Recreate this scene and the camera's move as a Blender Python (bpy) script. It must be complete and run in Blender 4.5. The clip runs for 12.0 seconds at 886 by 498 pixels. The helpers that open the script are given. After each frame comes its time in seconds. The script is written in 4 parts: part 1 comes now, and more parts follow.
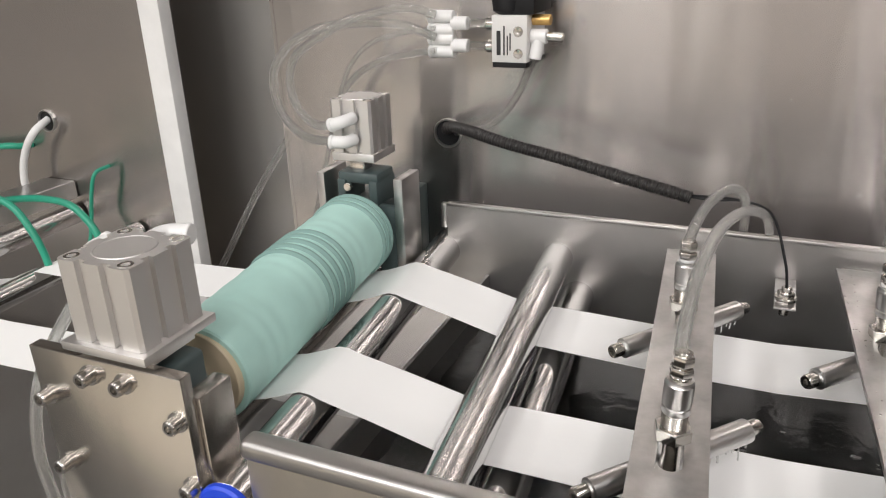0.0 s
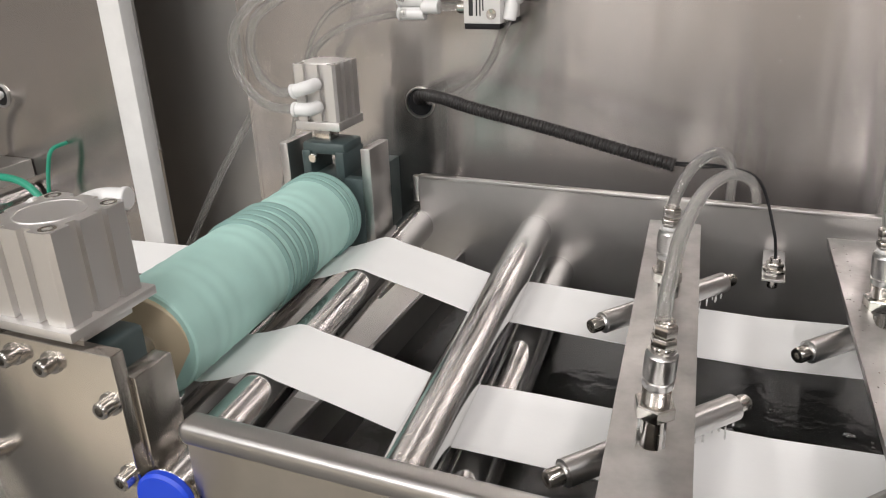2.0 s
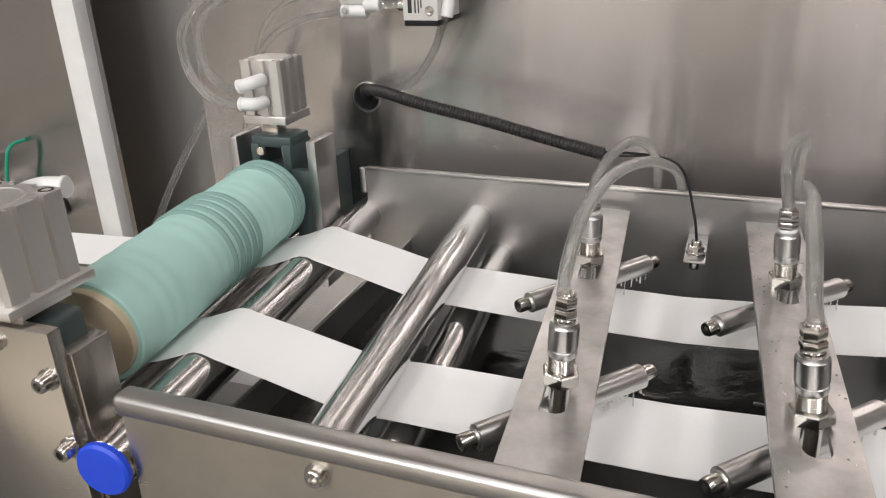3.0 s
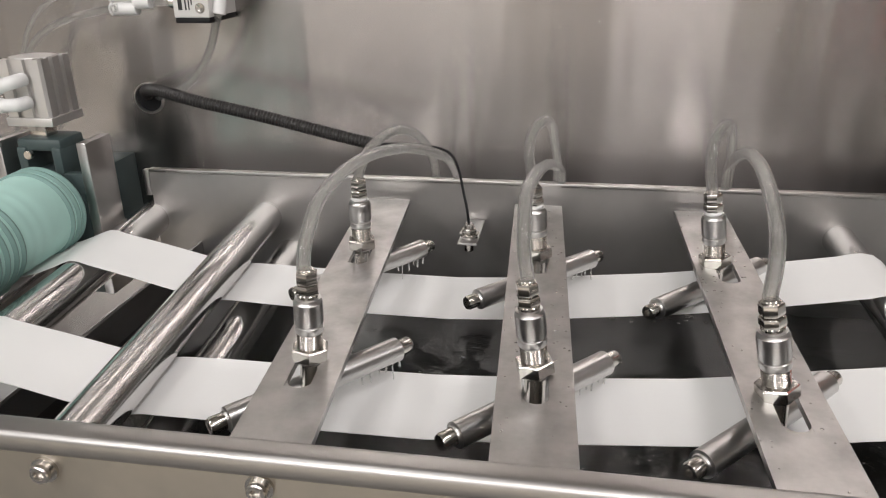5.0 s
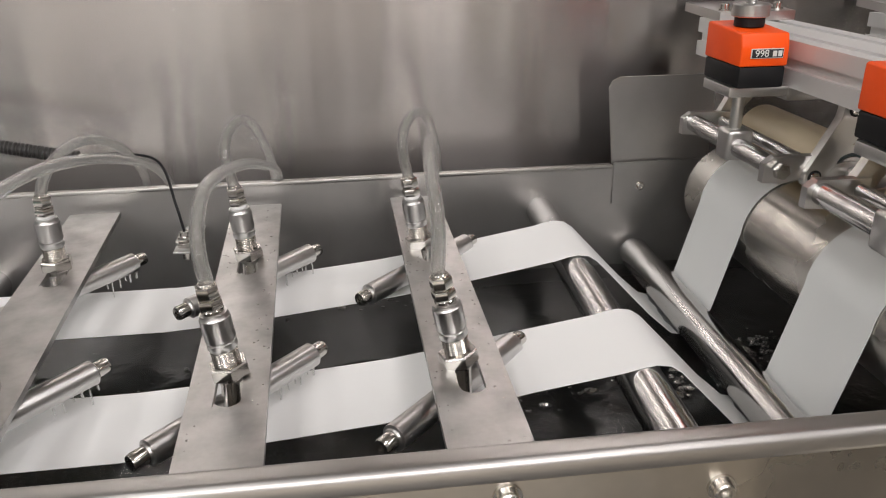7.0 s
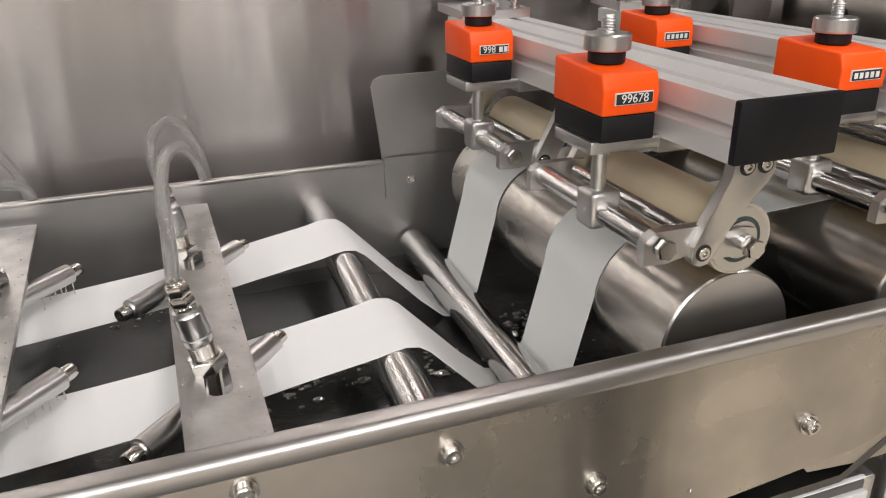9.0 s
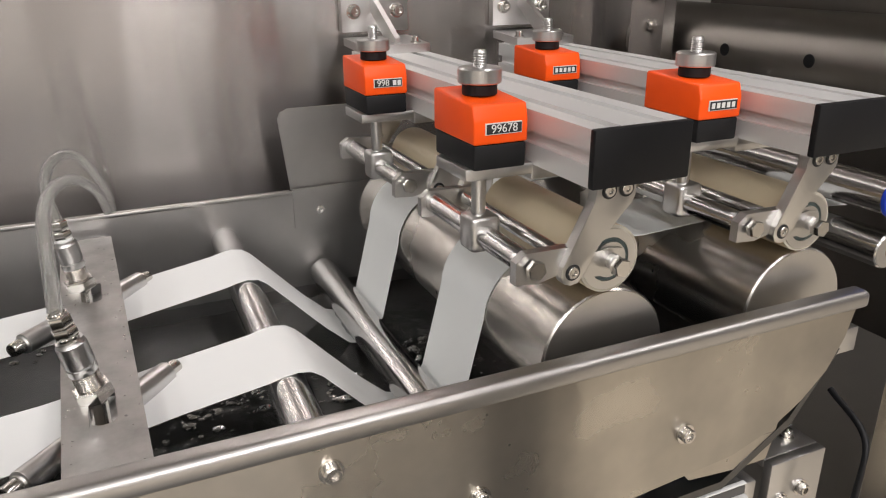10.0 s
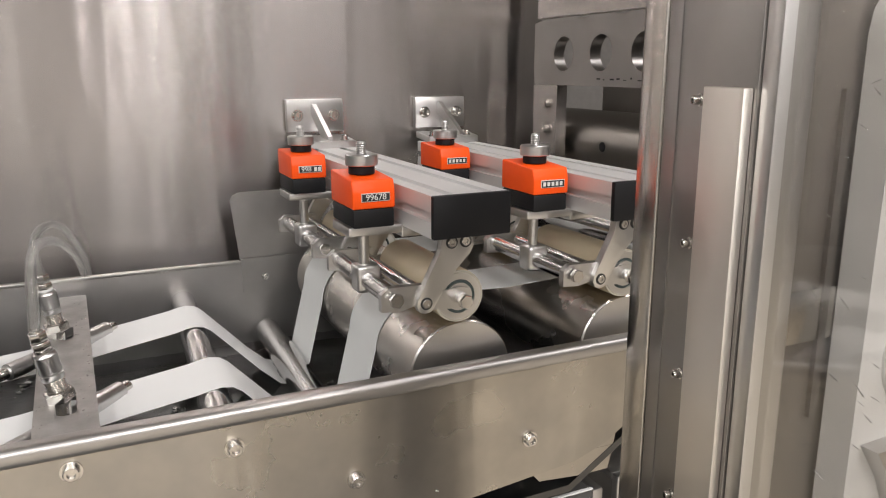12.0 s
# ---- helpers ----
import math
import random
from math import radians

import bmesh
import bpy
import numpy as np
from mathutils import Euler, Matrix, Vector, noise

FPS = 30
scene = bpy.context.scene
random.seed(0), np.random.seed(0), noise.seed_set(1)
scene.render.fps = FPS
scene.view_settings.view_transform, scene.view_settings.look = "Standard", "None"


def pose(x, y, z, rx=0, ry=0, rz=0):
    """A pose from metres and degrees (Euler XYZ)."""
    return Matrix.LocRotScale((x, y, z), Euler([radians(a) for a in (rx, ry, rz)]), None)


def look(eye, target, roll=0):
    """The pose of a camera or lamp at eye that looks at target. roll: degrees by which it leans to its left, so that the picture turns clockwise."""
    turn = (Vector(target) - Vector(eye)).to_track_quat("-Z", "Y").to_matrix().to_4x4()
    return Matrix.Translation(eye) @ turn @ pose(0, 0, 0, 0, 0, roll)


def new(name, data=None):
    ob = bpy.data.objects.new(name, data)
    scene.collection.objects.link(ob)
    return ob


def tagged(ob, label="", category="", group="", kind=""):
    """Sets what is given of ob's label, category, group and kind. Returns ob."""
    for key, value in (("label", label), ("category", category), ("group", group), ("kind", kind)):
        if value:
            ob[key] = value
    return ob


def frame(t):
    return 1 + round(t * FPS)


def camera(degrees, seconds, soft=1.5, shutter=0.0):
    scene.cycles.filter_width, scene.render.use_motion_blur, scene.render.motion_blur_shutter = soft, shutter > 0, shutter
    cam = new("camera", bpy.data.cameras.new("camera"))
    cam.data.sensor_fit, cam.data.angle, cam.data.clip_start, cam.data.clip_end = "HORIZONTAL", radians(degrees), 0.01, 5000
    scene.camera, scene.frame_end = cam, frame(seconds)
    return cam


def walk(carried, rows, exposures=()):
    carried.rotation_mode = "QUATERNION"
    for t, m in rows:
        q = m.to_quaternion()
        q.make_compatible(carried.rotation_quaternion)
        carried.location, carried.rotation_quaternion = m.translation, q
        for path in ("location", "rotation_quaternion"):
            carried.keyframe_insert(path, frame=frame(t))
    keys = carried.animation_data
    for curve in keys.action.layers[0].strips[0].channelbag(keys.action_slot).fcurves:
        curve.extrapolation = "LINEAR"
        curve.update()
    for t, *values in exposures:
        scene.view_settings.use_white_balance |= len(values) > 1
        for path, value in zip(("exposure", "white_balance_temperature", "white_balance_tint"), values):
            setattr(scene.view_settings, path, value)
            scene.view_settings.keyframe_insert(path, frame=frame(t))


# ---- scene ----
cam = camera(60.31, 12.0, soft=1.1, shutter=0.0)
PATH = [
    (0, (0.2814, -0.6419, 1.2396), (-0.4745, 1.047, 0.4805), -2.06),
    (0.5, (0.2514, -0.5955, 1.2332), (-0.49, 1.0933, 0.4598), -1.98),
    (1, (0.2298, -0.5951, 1.2207), (-0.5138, 1.091, 0.4434), -2.06),
    (1.5, (0.2497, -0.6007, 1.2124), (-0.4878, 1.0866, 0.4318), -2.11),
    (2, (0.2816, -0.6105, 1.2121), (-0.4399, 1.0821, 0.428), -2.11),
    (2.5, (0.3029, -0.6228, 1.214), (-0.4013, 1.0751, 0.4257), -2.21),
    (2.7, (0.3108, -0.6249, 1.2143), (-0.3848, 1.0755, 0.4237), -2.26),
    (4.3, (0.3684, -0.6253, 1.1975), (-0.1097, 1.1627, 0.4397), -0.84),
    (4.5, (0.3739, -0.6242, 1.1983), (-0.0623, 1.1723, 0.4351), -0.82),
    (5, (0.3873, -0.6268, 1.1991), (0.0655, 1.1923, 0.4328), -0.92),
    (5.5, (0.4, -0.6272, 1.2004), (0.1922, 1.2048, 0.4257), -0.95),
    (6, (0.4199, -0.6245, 1.1995), (0.3529, 1.2164, 0.4206), -0.95),
    (6.5, (0.4343, -0.6236, 1.198), (0.4994, 1.2162, 0.4164), -0.9),
    (7, (0.4452, -0.6288, 1.1982), (0.6575, 1.2, 0.4167), -0.92),
    (7.5, (0.449, -0.6363, 1.1988), (0.7799, 1.1739, 0.4152), -1.0),
    (7.7, (0.4527, -0.6384, 1.1992), (0.834, 1.1605, 0.4127), -1.01),
    (9.3, (0.5009, -0.6615, 1.2017), (1.1674, 1.0553, 0.4218), -0.8),
    (9.5, (0.5045, -0.6667, 1.2016), (1.204, 1.0449, 0.4391), -0.71),
    (10, (0.5183, -0.6822, 1.2038), (1.2855, 1.0209, 0.4892), -0.43),
    (10.5, (0.5345, -0.6918, 1.2064), (1.3449, 1.0159, 0.5529), -0.48),
    (11, (0.5557, -0.7022, 1.2), (1.4032, 1.0298, 0.6691), -0.25),
    (11.5, (0.5585, -0.7317, 1.2005), (1.4125, 1.0124, 0.7221), -0.18),
    (12, (0.5261, -0.8443, 1.2096), (1.3497, 0.9189, 0.7481), -0.15),
]
walk(cam, [(t, look(eye, target, roll)) for t, eye, target, roll in PATH],
     exposures=[(0.0, -0.32), (2.5, -0.35), (4.5, -0.46), (7.0, -0.44), (9.5, -0.32), (12.0, -0.37)])

# ---- light ----
world = bpy.data.worlds.new("factory_hall")
scene.world = world
world.use_nodes = True
world.node_tree.nodes["Background"].inputs[0].default_value = (0.9, 0.95, 1.0, 1)
world.node_tree.nodes["Background"].inputs[1].default_value = 0.025



def area_lamp(x, y, z, sx, sy, power):
    lamp = bpy.data.lights.new("hall_light", "AREA")
    lamp.shape, lamp.size, lamp.size_y, lamp.energy = "RECTANGLE", sx, sy, power
    lamp.color = (0.985, 0.965, 0.955) if x < 0 else (1.0, 0.955, 0.955)
    ob = new("hall_light", lamp)
    ob.matrix_world = look((x, y, z), (x, y, z - 1))
    return ob


for lx, power in ((-1.7, 9), (-0.3, 8), (1.3, 22), (2.8, 20)):
    area_lamp(lx, -1.1, 2.87, 0.3, 1.2, power)
for lx, power in ((-2.7, 72), (-1.5, 78), (-0.52, 72), (0.0, 14), (0.95, 76), (1.45, 38), (2.5, 28)):
    area_lamp(lx, -3.9, 2.87, 0.10, 3.6, power)


# ---- materials ----
def material(name, base, metal=0.0, rough=0.5, **kw):
    m = bpy.data.materials.new(name)
    m.use_nodes = True
    nt = m.node_tree
    b = nt.nodes["Principled BSDF"]
    b.inputs["Base Color"].default_value = (*base, 1)
    b.inputs["Metallic"].default_value = metal
    b.inputs["Roughness"].default_value = rough
    for k, v in kw.items():
        b.inputs[k].default_value = v
    return m, nt, b


def noise_node(nt, scale, stretch=(1, 1, 1), detail=4.0, rough=0.55, turn=0.0):
    tc = nt.nodes.new("ShaderNodeTexCoord")
    mp = nt.nodes.new("ShaderNodeMapping")
    mp.inputs["Scale"].default_value = stretch
    mp.inputs["Rotation"].default_value = (0, turn, 0)
    n = nt.nodes.new("ShaderNodeTexNoise")
    n.inputs["Scale"].default_value, n.inputs["Detail"].default_value, n.inputs["Roughness"].default_value = scale, detail, rough
    nt.links.new(tc.outputs["Object"], mp.inputs["Vector"])
    nt.links.new(mp.outputs["Vector"], n.inputs["Vector"])
    return n


def ranged(nt, out, a, b, lo=0.3, hi=0.7):
    r = nt.nodes.new("ShaderNodeMapRange")
    r.inputs["From Min"].default_value, r.inputs["From Max"].default_value = lo, hi
    r.inputs["To Min"].default_value, r.inputs["To Max"].default_value = a, b
    nt.links.new(out, r.inputs["Value"])
    return r.outputs["Result"]


def mixed(nt, fac, c1, c2):
    x = nt.nodes.new("ShaderNodeMix")
    x.data_type = "RGBA"
    x.inputs[6].default_value, x.inputs[7].default_value = (*c1, 1), (*c2, 1)
    nt.links.new(fac, x.inputs[0])
    return x.outputs[2]


def bumped(nt, b, out, strength, dist=0.001):
    u = nt.nodes.new("ShaderNodeBump")
    u.inputs["Strength"].default_value, u.inputs["Distance"].default_value = strength, dist
    nt.links.new(out, u.inputs["Height"])
    nt.links.new(u.outputs["Normal"], b.inputs["Normal"])


def metal(name, base, rough, stretch, bump=0.05, spread=0.08, stain=0.12, dist=0.0003, grain=None, wave=0.0, patch=9, pull=0.82):
    m, nt, b = material(name, base, 1.0, rough)
    fine = noise_node(nt, 60, stretch)
    big = noise_node(nt, patch)
    nt.links.new(ranged(nt, big.outputs[0], rough - spread, rough + spread, 0.1, 0.9), b.inputs["Roughness"])
    dark = tuple(c * (1 - stain) for c in base)
    nt.links.new(mixed(nt, ranged(nt, big.outputs[0], 0, 1, 0.15, 0.85), base, dark), b.inputs["Base Color"])
    height = fine.outputs[0]
    if wave:
        slow = noise_node(nt, 1, (13, 13, 1.6), 2.5)
        roll = nt.nodes.new("ShaderNodeBump")
        roll.inputs["Strength"].default_value, roll.inputs["Distance"].default_value = 1.0, wave
        nt.links.new(slow.outputs[0], roll.inputs["Height"])
    bumped(nt, b, height, bump, dist)
    if wave:
        nt.links.new(roll.outputs["Normal"], b.inputs["Normal"].links[0].from_node.inputs["Normal"])
    if grain:
        b.inputs["Anisotropic"].default_value = pull
        way = nt.nodes.new("ShaderNodeCombineXYZ")
        for k in range(3):
            way.inputs[k].default_value = grain[k]
        nt.links.new(way.outputs[0], b.inputs["Tangent"])
    return m


PANEL = metal("brushed_panel_steel", (0.48, 0.452, 0.435), 0.235, (0.25, 1, 14), 0.10, 0.035, grain=(0, 0, 1), wave=0.0026, pull=0.93)
TROUGH = metal("trough_sheet_steel", (0.50, 0.485, 0.47), 0.42, (0.25, 1, 14), 0.06, 0.09, 0.25, wave=0.0008, patch=14)
FRONT = metal("worn_front_steel", (0.60, 0.56, 0.495), 0.30, (0.3, 1, 8), 0.10, 0.11, 0.40, grain=(0, 0, 1), wave=0.0030, patch=15)
POLISHED = metal("ground_roller_steel", (0.60, 0.59, 0.58), 0.16, (1, 0.2, 1), 0.01, 0.01, 0.04)
DRUM = metal("turned_drum_steel", (0.64, 0.61, 0.57), 0.27, (0.4, 14, 0.4), 0.12, 0.06)
DRUM_END = metal("faced_drum_end", (0.66, 0.64, 0.61), 0.36, (1, 1, 1), 0.06, 0.06)
BAR = metal("bead_blasted_bar_steel", (0.58, 0.57, 0.555), 0.36, (4, 0.5, 4), 0.12, 0.15, 0.42, patch=55)
RIM = metal("folded_rim_steel", (0.52, 0.505, 0.49), 0.36, (0.3, 4, 4), 0.06, 0.06)
# trough bottom steel, darkened in colour for the shade below the water
TANK = metal("shaded_tank_steel", (0.13, 0.13, 0.13), 0.3, (1, 1, 1), 0.05, 0.06)
NICKEL = metal("nickel_fitting", (0.68, 0.655, 0.62), 0.18, (1, 1, 1), 0.03, 0.06, 0.2)
MACHINED = metal("machined_steel", (0.64, 0.63, 0.62), 0.3, (3, 3, 3), 0.05, 0.05)
ALU = metal("anodised_aluminium", (0.80, 0.795, 0.785), 0.46, (6, 0.3, 6), 0.03, 0.05, 0.05)
ALU.node_tree.nodes["Principled BSDF"].inputs["Metallic"].default_value = 0.55  # the oxide layer scatters
ARM = metal("milled_arm_aluminium", (0.66, 0.645, 0.62), 0.30, (4, 1, 4), 0.06, 0.05, 0.08)
ALU_CYL = metal("anodised_cylinder", (0.74, 0.725, 0.71), 0.46, (6, 6, 0.3), 0.04, 0.05, 0.06)
CLAMP = metal("pale_clamp_steel", (0.90, 0.85, 0.79), 0.44, (6, 1, 0.3), 0.06, 0.08, 0.12)
BACKING = metal("brown_grey_backing_sheet", (0.38, 0.35, 0.32), 0.5, (3, 1, 0.4), 0.1, 0.08, 0.25)
STILE = metal("grey_door_steel", (0.42, 0.405, 0.39), 0.34, (6, 1, 0.3), 0.10, 0.08, 0.2)
PLATE = metal("milled_plate_steel", (0.58, 0.55, 0.51), 0.24, (6, 1, 0.3), 0.12, 0.06, 0.2, grain=(0, 0, 1), wave=0.0022, pull=0.6)
DARKSTEEL = metal("dark_recess_sheet", (0.42, 0.415, 0.405), 0.42, (4, 1, 0.3), 0.06, 0.06)
# steel inside the cavity, with the shade there put into its colour
CAVITY = metal("cavity_shade_steel", (0.30, 0.28, 0.26), 0.35, (4, 1, 0.3), 0.06, 0.06)
BRASS = metal("brass_silencer", (0.72, 0.47, 0.18), 0.35, (1, 1, 1), 0.1, 0.05)


def rubber(name, base, rough, scale=300, gloss=0.5):
    m, nt, b = material(name, base, 0.0, rough)
    n = noise_node(nt, scale)
    big = noise_node(nt, 25)
    nt.links.new(mixed(nt, ranged(nt, big.outputs[0], 0, 1), base, tuple(c * 0.88 for c in base)), b.inputs["Base Color"])
    bumped(nt, b, n.outputs[0], 0.1, 0.0002)
    b.inputs["Specular IOR Level"].default_value = gloss
    return m


TEAL = rubber("teal_silicone_sleeve", (0.46, 0.73, 0.665), 0.5)
RING = rubber("grey_teal_silicone_ring", (0.21, 0.35, 0.32), 0.55)
CREAM = rubber("cream_polyurethane", (0.62, 0.52, 0.36), 0.4)
RIM_PU = rubber("pale_polyurethane_rim", (0.50, 0.47, 0.40), 0.3)
BLACK = rubber("black_plastic", (0.009, 0.009, 0.010), 0.5, gloss=0.25)
CONDUIT = rubber("black_corrugated_nylon", (0.02, 0.018, 0.017), 0.4)
ORANGE = rubber("orange_plastic", (0.98, 0.095, 0.006), 0.36, gloss=0.3)
WHITE_PLASTIC = rubber("white_fitting_plastic", (0.78, 0.78, 0.77), 0.35)
BEARING = rubber("painted_bearing_casting", (0.06, 0.085, 0.085), 0.4)
GREYPAINT = rubber("dark_grey_motor_paint", (0.075, 0.072, 0.068), 0.4)
BLUE = rubber("blue_plastic_cap", (0.01, 0.06, 0.62), 0.4)
GREEN = rubber("green_pu_hose", (0.02, 0.30, 0.19), 0.35)
WHITE_PAINT = rubber("white_painted_sheet", (0.74, 0.74, 0.73), 0.5)
LABEL = rubber("printed_silver_label", (0.66, 0.65, 0.63), 0.4)
INK = rubber("black_ink", (0.02, 0.02, 0.02), 0.5)
DIGIT = rubber("white_digit", (0.75, 0.75, 0.72), 0.5)
WALL = rubber("painted_hall_wall", (0.42, 0.41, 0.40), 0.7, 40)
FLOOR = rubber("pale_epoxy_floor", (0.60, 0.54, 0.445), 0.35, 40)
# for the added floor strip, dark only for its reflection
DARK_STRIP = rubber("dark_reflection_strip", (0.10, 0.098, 0.095), 0.6, 60)


def clear_tube(name, edge, gloss):
    m, nt, b = material(name, (0.93, 0.93, 0.91), 0.0, 0.08)
    tr = nt.nodes.new("ShaderNodeBsdfTransparent")
    tr.inputs[0].default_value = (0.95, 0.95, 0.935, 1)
    gl = nt.nodes.new("ShaderNodeBsdfGlossy")
    gl.inputs["Roughness"].default_value = 0.08
    lw = nt.nodes.new("ShaderNodeLayerWeight")
    lw.inputs[0].default_value = 0.3
    mx = nt.nodes.new("ShaderNodeMixShader")
    nt.links.new(ranged(nt, lw.outputs["Facing"], 0.02, edge, 0.1, 0.95), mx.inputs[0])
    nt.links.new(tr.outputs[0], mx.inputs[1])
    nt.links.new(b.outputs[0], mx.inputs[2])
    m2 = nt.nodes.new("ShaderNodeMixShader")
    m2.inputs[0].default_value = gloss
    nt.links.new(mx.outputs[0], m2.inputs[1])
    nt.links.new(gl.outputs[0], m2.inputs[2])
    nt.links.new(m2.outputs[0], nt.nodes["Material Output"].inputs["Surface"])
    return m


def glass_tube():
    """Clear polyurethane: refracting, with some light let straight through."""
    m, nt, b = material("clear_pu_tube", (0.97, 0.97, 0.96), 0.0, 0.03)
    b.inputs["Transmission Weight"].default_value = 1.0
    b.inputs["IOR"].default_value = 1.46
    tr = nt.nodes.new("ShaderNodeBsdfTransparent")
    tr.inputs[0].default_value = (0.97, 0.97, 0.96, 1)
    mx = nt.nodes.new("ShaderNodeMixShader")
    mx.inputs[0].default_value = 0.66
    haze = nt.nodes.new("ShaderNodeBsdfTranslucent")
    haze.inputs[0].default_value = (0.95, 0.95, 0.94, 1)
    m2 = nt.nodes.new("ShaderNodeMixShader")
    m2.inputs[0].default_value = 0.13
    nt.links.new(tr.outputs[0], mx.inputs[1])
    nt.links.new(b.outputs[0], mx.inputs[2])
    nt.links.new(mx.outputs[0], m2.inputs[1])
    nt.links.new(haze.outputs[0], m2.inputs[2])
    nt.links.new(m2.outputs[0], nt.nodes["Material Output"].inputs["Surface"])
    return m


TUBE = glass_tube()
FOAM = clear_tube("water_bubble", 0.95, 0.6)



def web_material():
    m, nt, b = material("nonwoven_web", (0.80, 0.80, 0.79), 0.0, 0.75)
    fib = noise_node(nt, 500, (0.25, 1, 1))
    big = noise_node(nt, 14, (0.3, 2, 1))
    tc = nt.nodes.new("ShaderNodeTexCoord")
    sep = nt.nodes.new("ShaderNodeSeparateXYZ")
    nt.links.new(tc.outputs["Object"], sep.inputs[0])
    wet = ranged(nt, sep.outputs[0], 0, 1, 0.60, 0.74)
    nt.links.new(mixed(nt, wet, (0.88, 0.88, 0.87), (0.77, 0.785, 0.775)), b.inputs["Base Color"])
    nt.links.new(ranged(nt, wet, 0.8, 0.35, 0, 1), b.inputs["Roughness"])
    add = nt.nodes.new("ShaderNodeMath")
    nt.links.new(fib.outputs[0], add.inputs[0])
    nt.links.new(big.outputs[0], add.inputs[1])
    bumped(nt, b, add.outputs[0], 0.12, 0.0006)
    return m


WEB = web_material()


def water_material():
    m, nt, b = material("trough_water", (0.30, 0.31, 0.31), 0.0, 0.03)
    b.inputs["Transmission Weight"].default_value = 1.0
    b.inputs["IOR"].default_value = 1.33
    n = noise_node(nt, 45, (1, 1, 1), 3.0)
    bumped(nt, b, n.outputs[0], 0.6, 0.003)
    return m


WATER = water_material()


def acrylic():
    m, nt, b = material("clear_acrylic", (0.9, 0.9, 0.9), 0.0, 0.06)
    tr = nt.nodes.new("ShaderNodeBsdfTransparent")
    tr.inputs[0].default_value = (0.86, 0.85, 0.83, 1)
    gl = nt.nodes.new("ShaderNodeBsdfGlossy")
    gl.inputs["Roughness"].default_value = 0.06
    fr = nt.nodes.new("ShaderNodeLayerWeight")
    fr.inputs[0].default_value = 0.3
    mx = nt.nodes.new("ShaderNodeMixShader")
    nt.links.new(ranged(nt, fr.outputs["Facing"], 0.05, 0.5, 0.2, 1.0), mx.inputs[0])
    nt.links.new(tr.outputs[0], mx.inputs[1])
    nt.links.new(gl.outputs[0], mx.inputs[2])
    nt.links.new(mx.outputs[0], nt.nodes["Material Output"].inputs["Surface"])
    return m


ACRYLIC = acrylic()

# ---- mesh helpers ----
ORIGIN = {}


def box(bm, x0, x1, y0, y1, z0, z1, bevel=0.0, seg=2):
    r = bmesh.ops.create_cube(bm, size=1.0)
    vs = r["verts"]
    for v in vs:
        v.co = Vector((x0 + (v.co.x + 0.5) * (x1 - x0), y0 + (v.co.y + 0.5) * (y1 - y0), z0 + (v.co.z + 0.5) * (z1 - z0)))
    if bevel > 0:
        es = list({e for v in vs for e in v.link_edges})
        bmesh.ops.bevel(bm, geom=es, offset=bevel, segments=seg, profile=0.5, affect="EDGES")
    return bm


def lathe(bm, p0, p1, profile, seg=40):
    """Turns (distance along, radius) pairs about the line from p0 towards p1; distances in metres."""
    p0, p1 = Vector(p0), Vector(p1)
    ax = (p1 - p0).normalized()
    side = ax.orthogonal().normalized()
    up = ax.cross(side)
    rings = []
    for d, r in profile:
        c = p0 + ax * d
        if r < 1e-6:
            rings.append([bm.verts.new(c)])
        else:
            rings.append([bm.verts.new(c + (side * math.cos(a) + up * math.sin(a)) * r) for a in (2 * math.pi * k / seg for k in range(seg))])
    for a, b in zip(rings, rings[1:]):
        for k in range(seg):
            l = (k + 1) % seg
            if len(a) == 1 and len(b) > 1:
                bm.faces.new((a[0], b[l], b[k]))
            elif len(b) == 1 and len(a) > 1:
                bm.faces.new((a[k], a[l], b[0]))
            elif len(a) > 1:
                bm.faces.new((a[k], a[l], b[l], b[k]))
    return bm


def rod(bm, p0, p1, r, seg=32, chamfer=0.0006):
    n = (Vector(p1) - Vector(p0)).length
    c = min(chamfer, r * 0.4, n * 0.4)
    return lathe(bm, p0, p1, [(0, 0), (0, r - c), (c, r), (n - c, r), (n, r - c), (n, 0)], seg)


def pipe(bm, p0, p1, r, inner, seg=32):
    n = (Vector(p1) - Vector(p0)).length
    return lathe(bm, p0, p1, [(0, inner), (0, r), (n, r), (n, inner), (0, inner)], seg)


def smooth_line(pts, n=10):
    """Points along a Catmull-Rom curve through pts."""
    pts = [Vector(p) for p in pts]
    pts = [2 * pts[0] - pts[1]] + pts + [2 * pts[-1] - pts[-2]]
    out = []
    for i in range(1, len(pts) - 2):
        a, b, c, d = pts[i - 1:i + 3]
        for k in range(n):
            t = k / n
            out.append(0.5 * ((2 * b) + (c - a) * t + (2 * a - 5 * b + 4 * c - d) * t * t + (3 * b - a - 3 * c + d) * t ** 3))
    out.append(pts[-2])
    return out


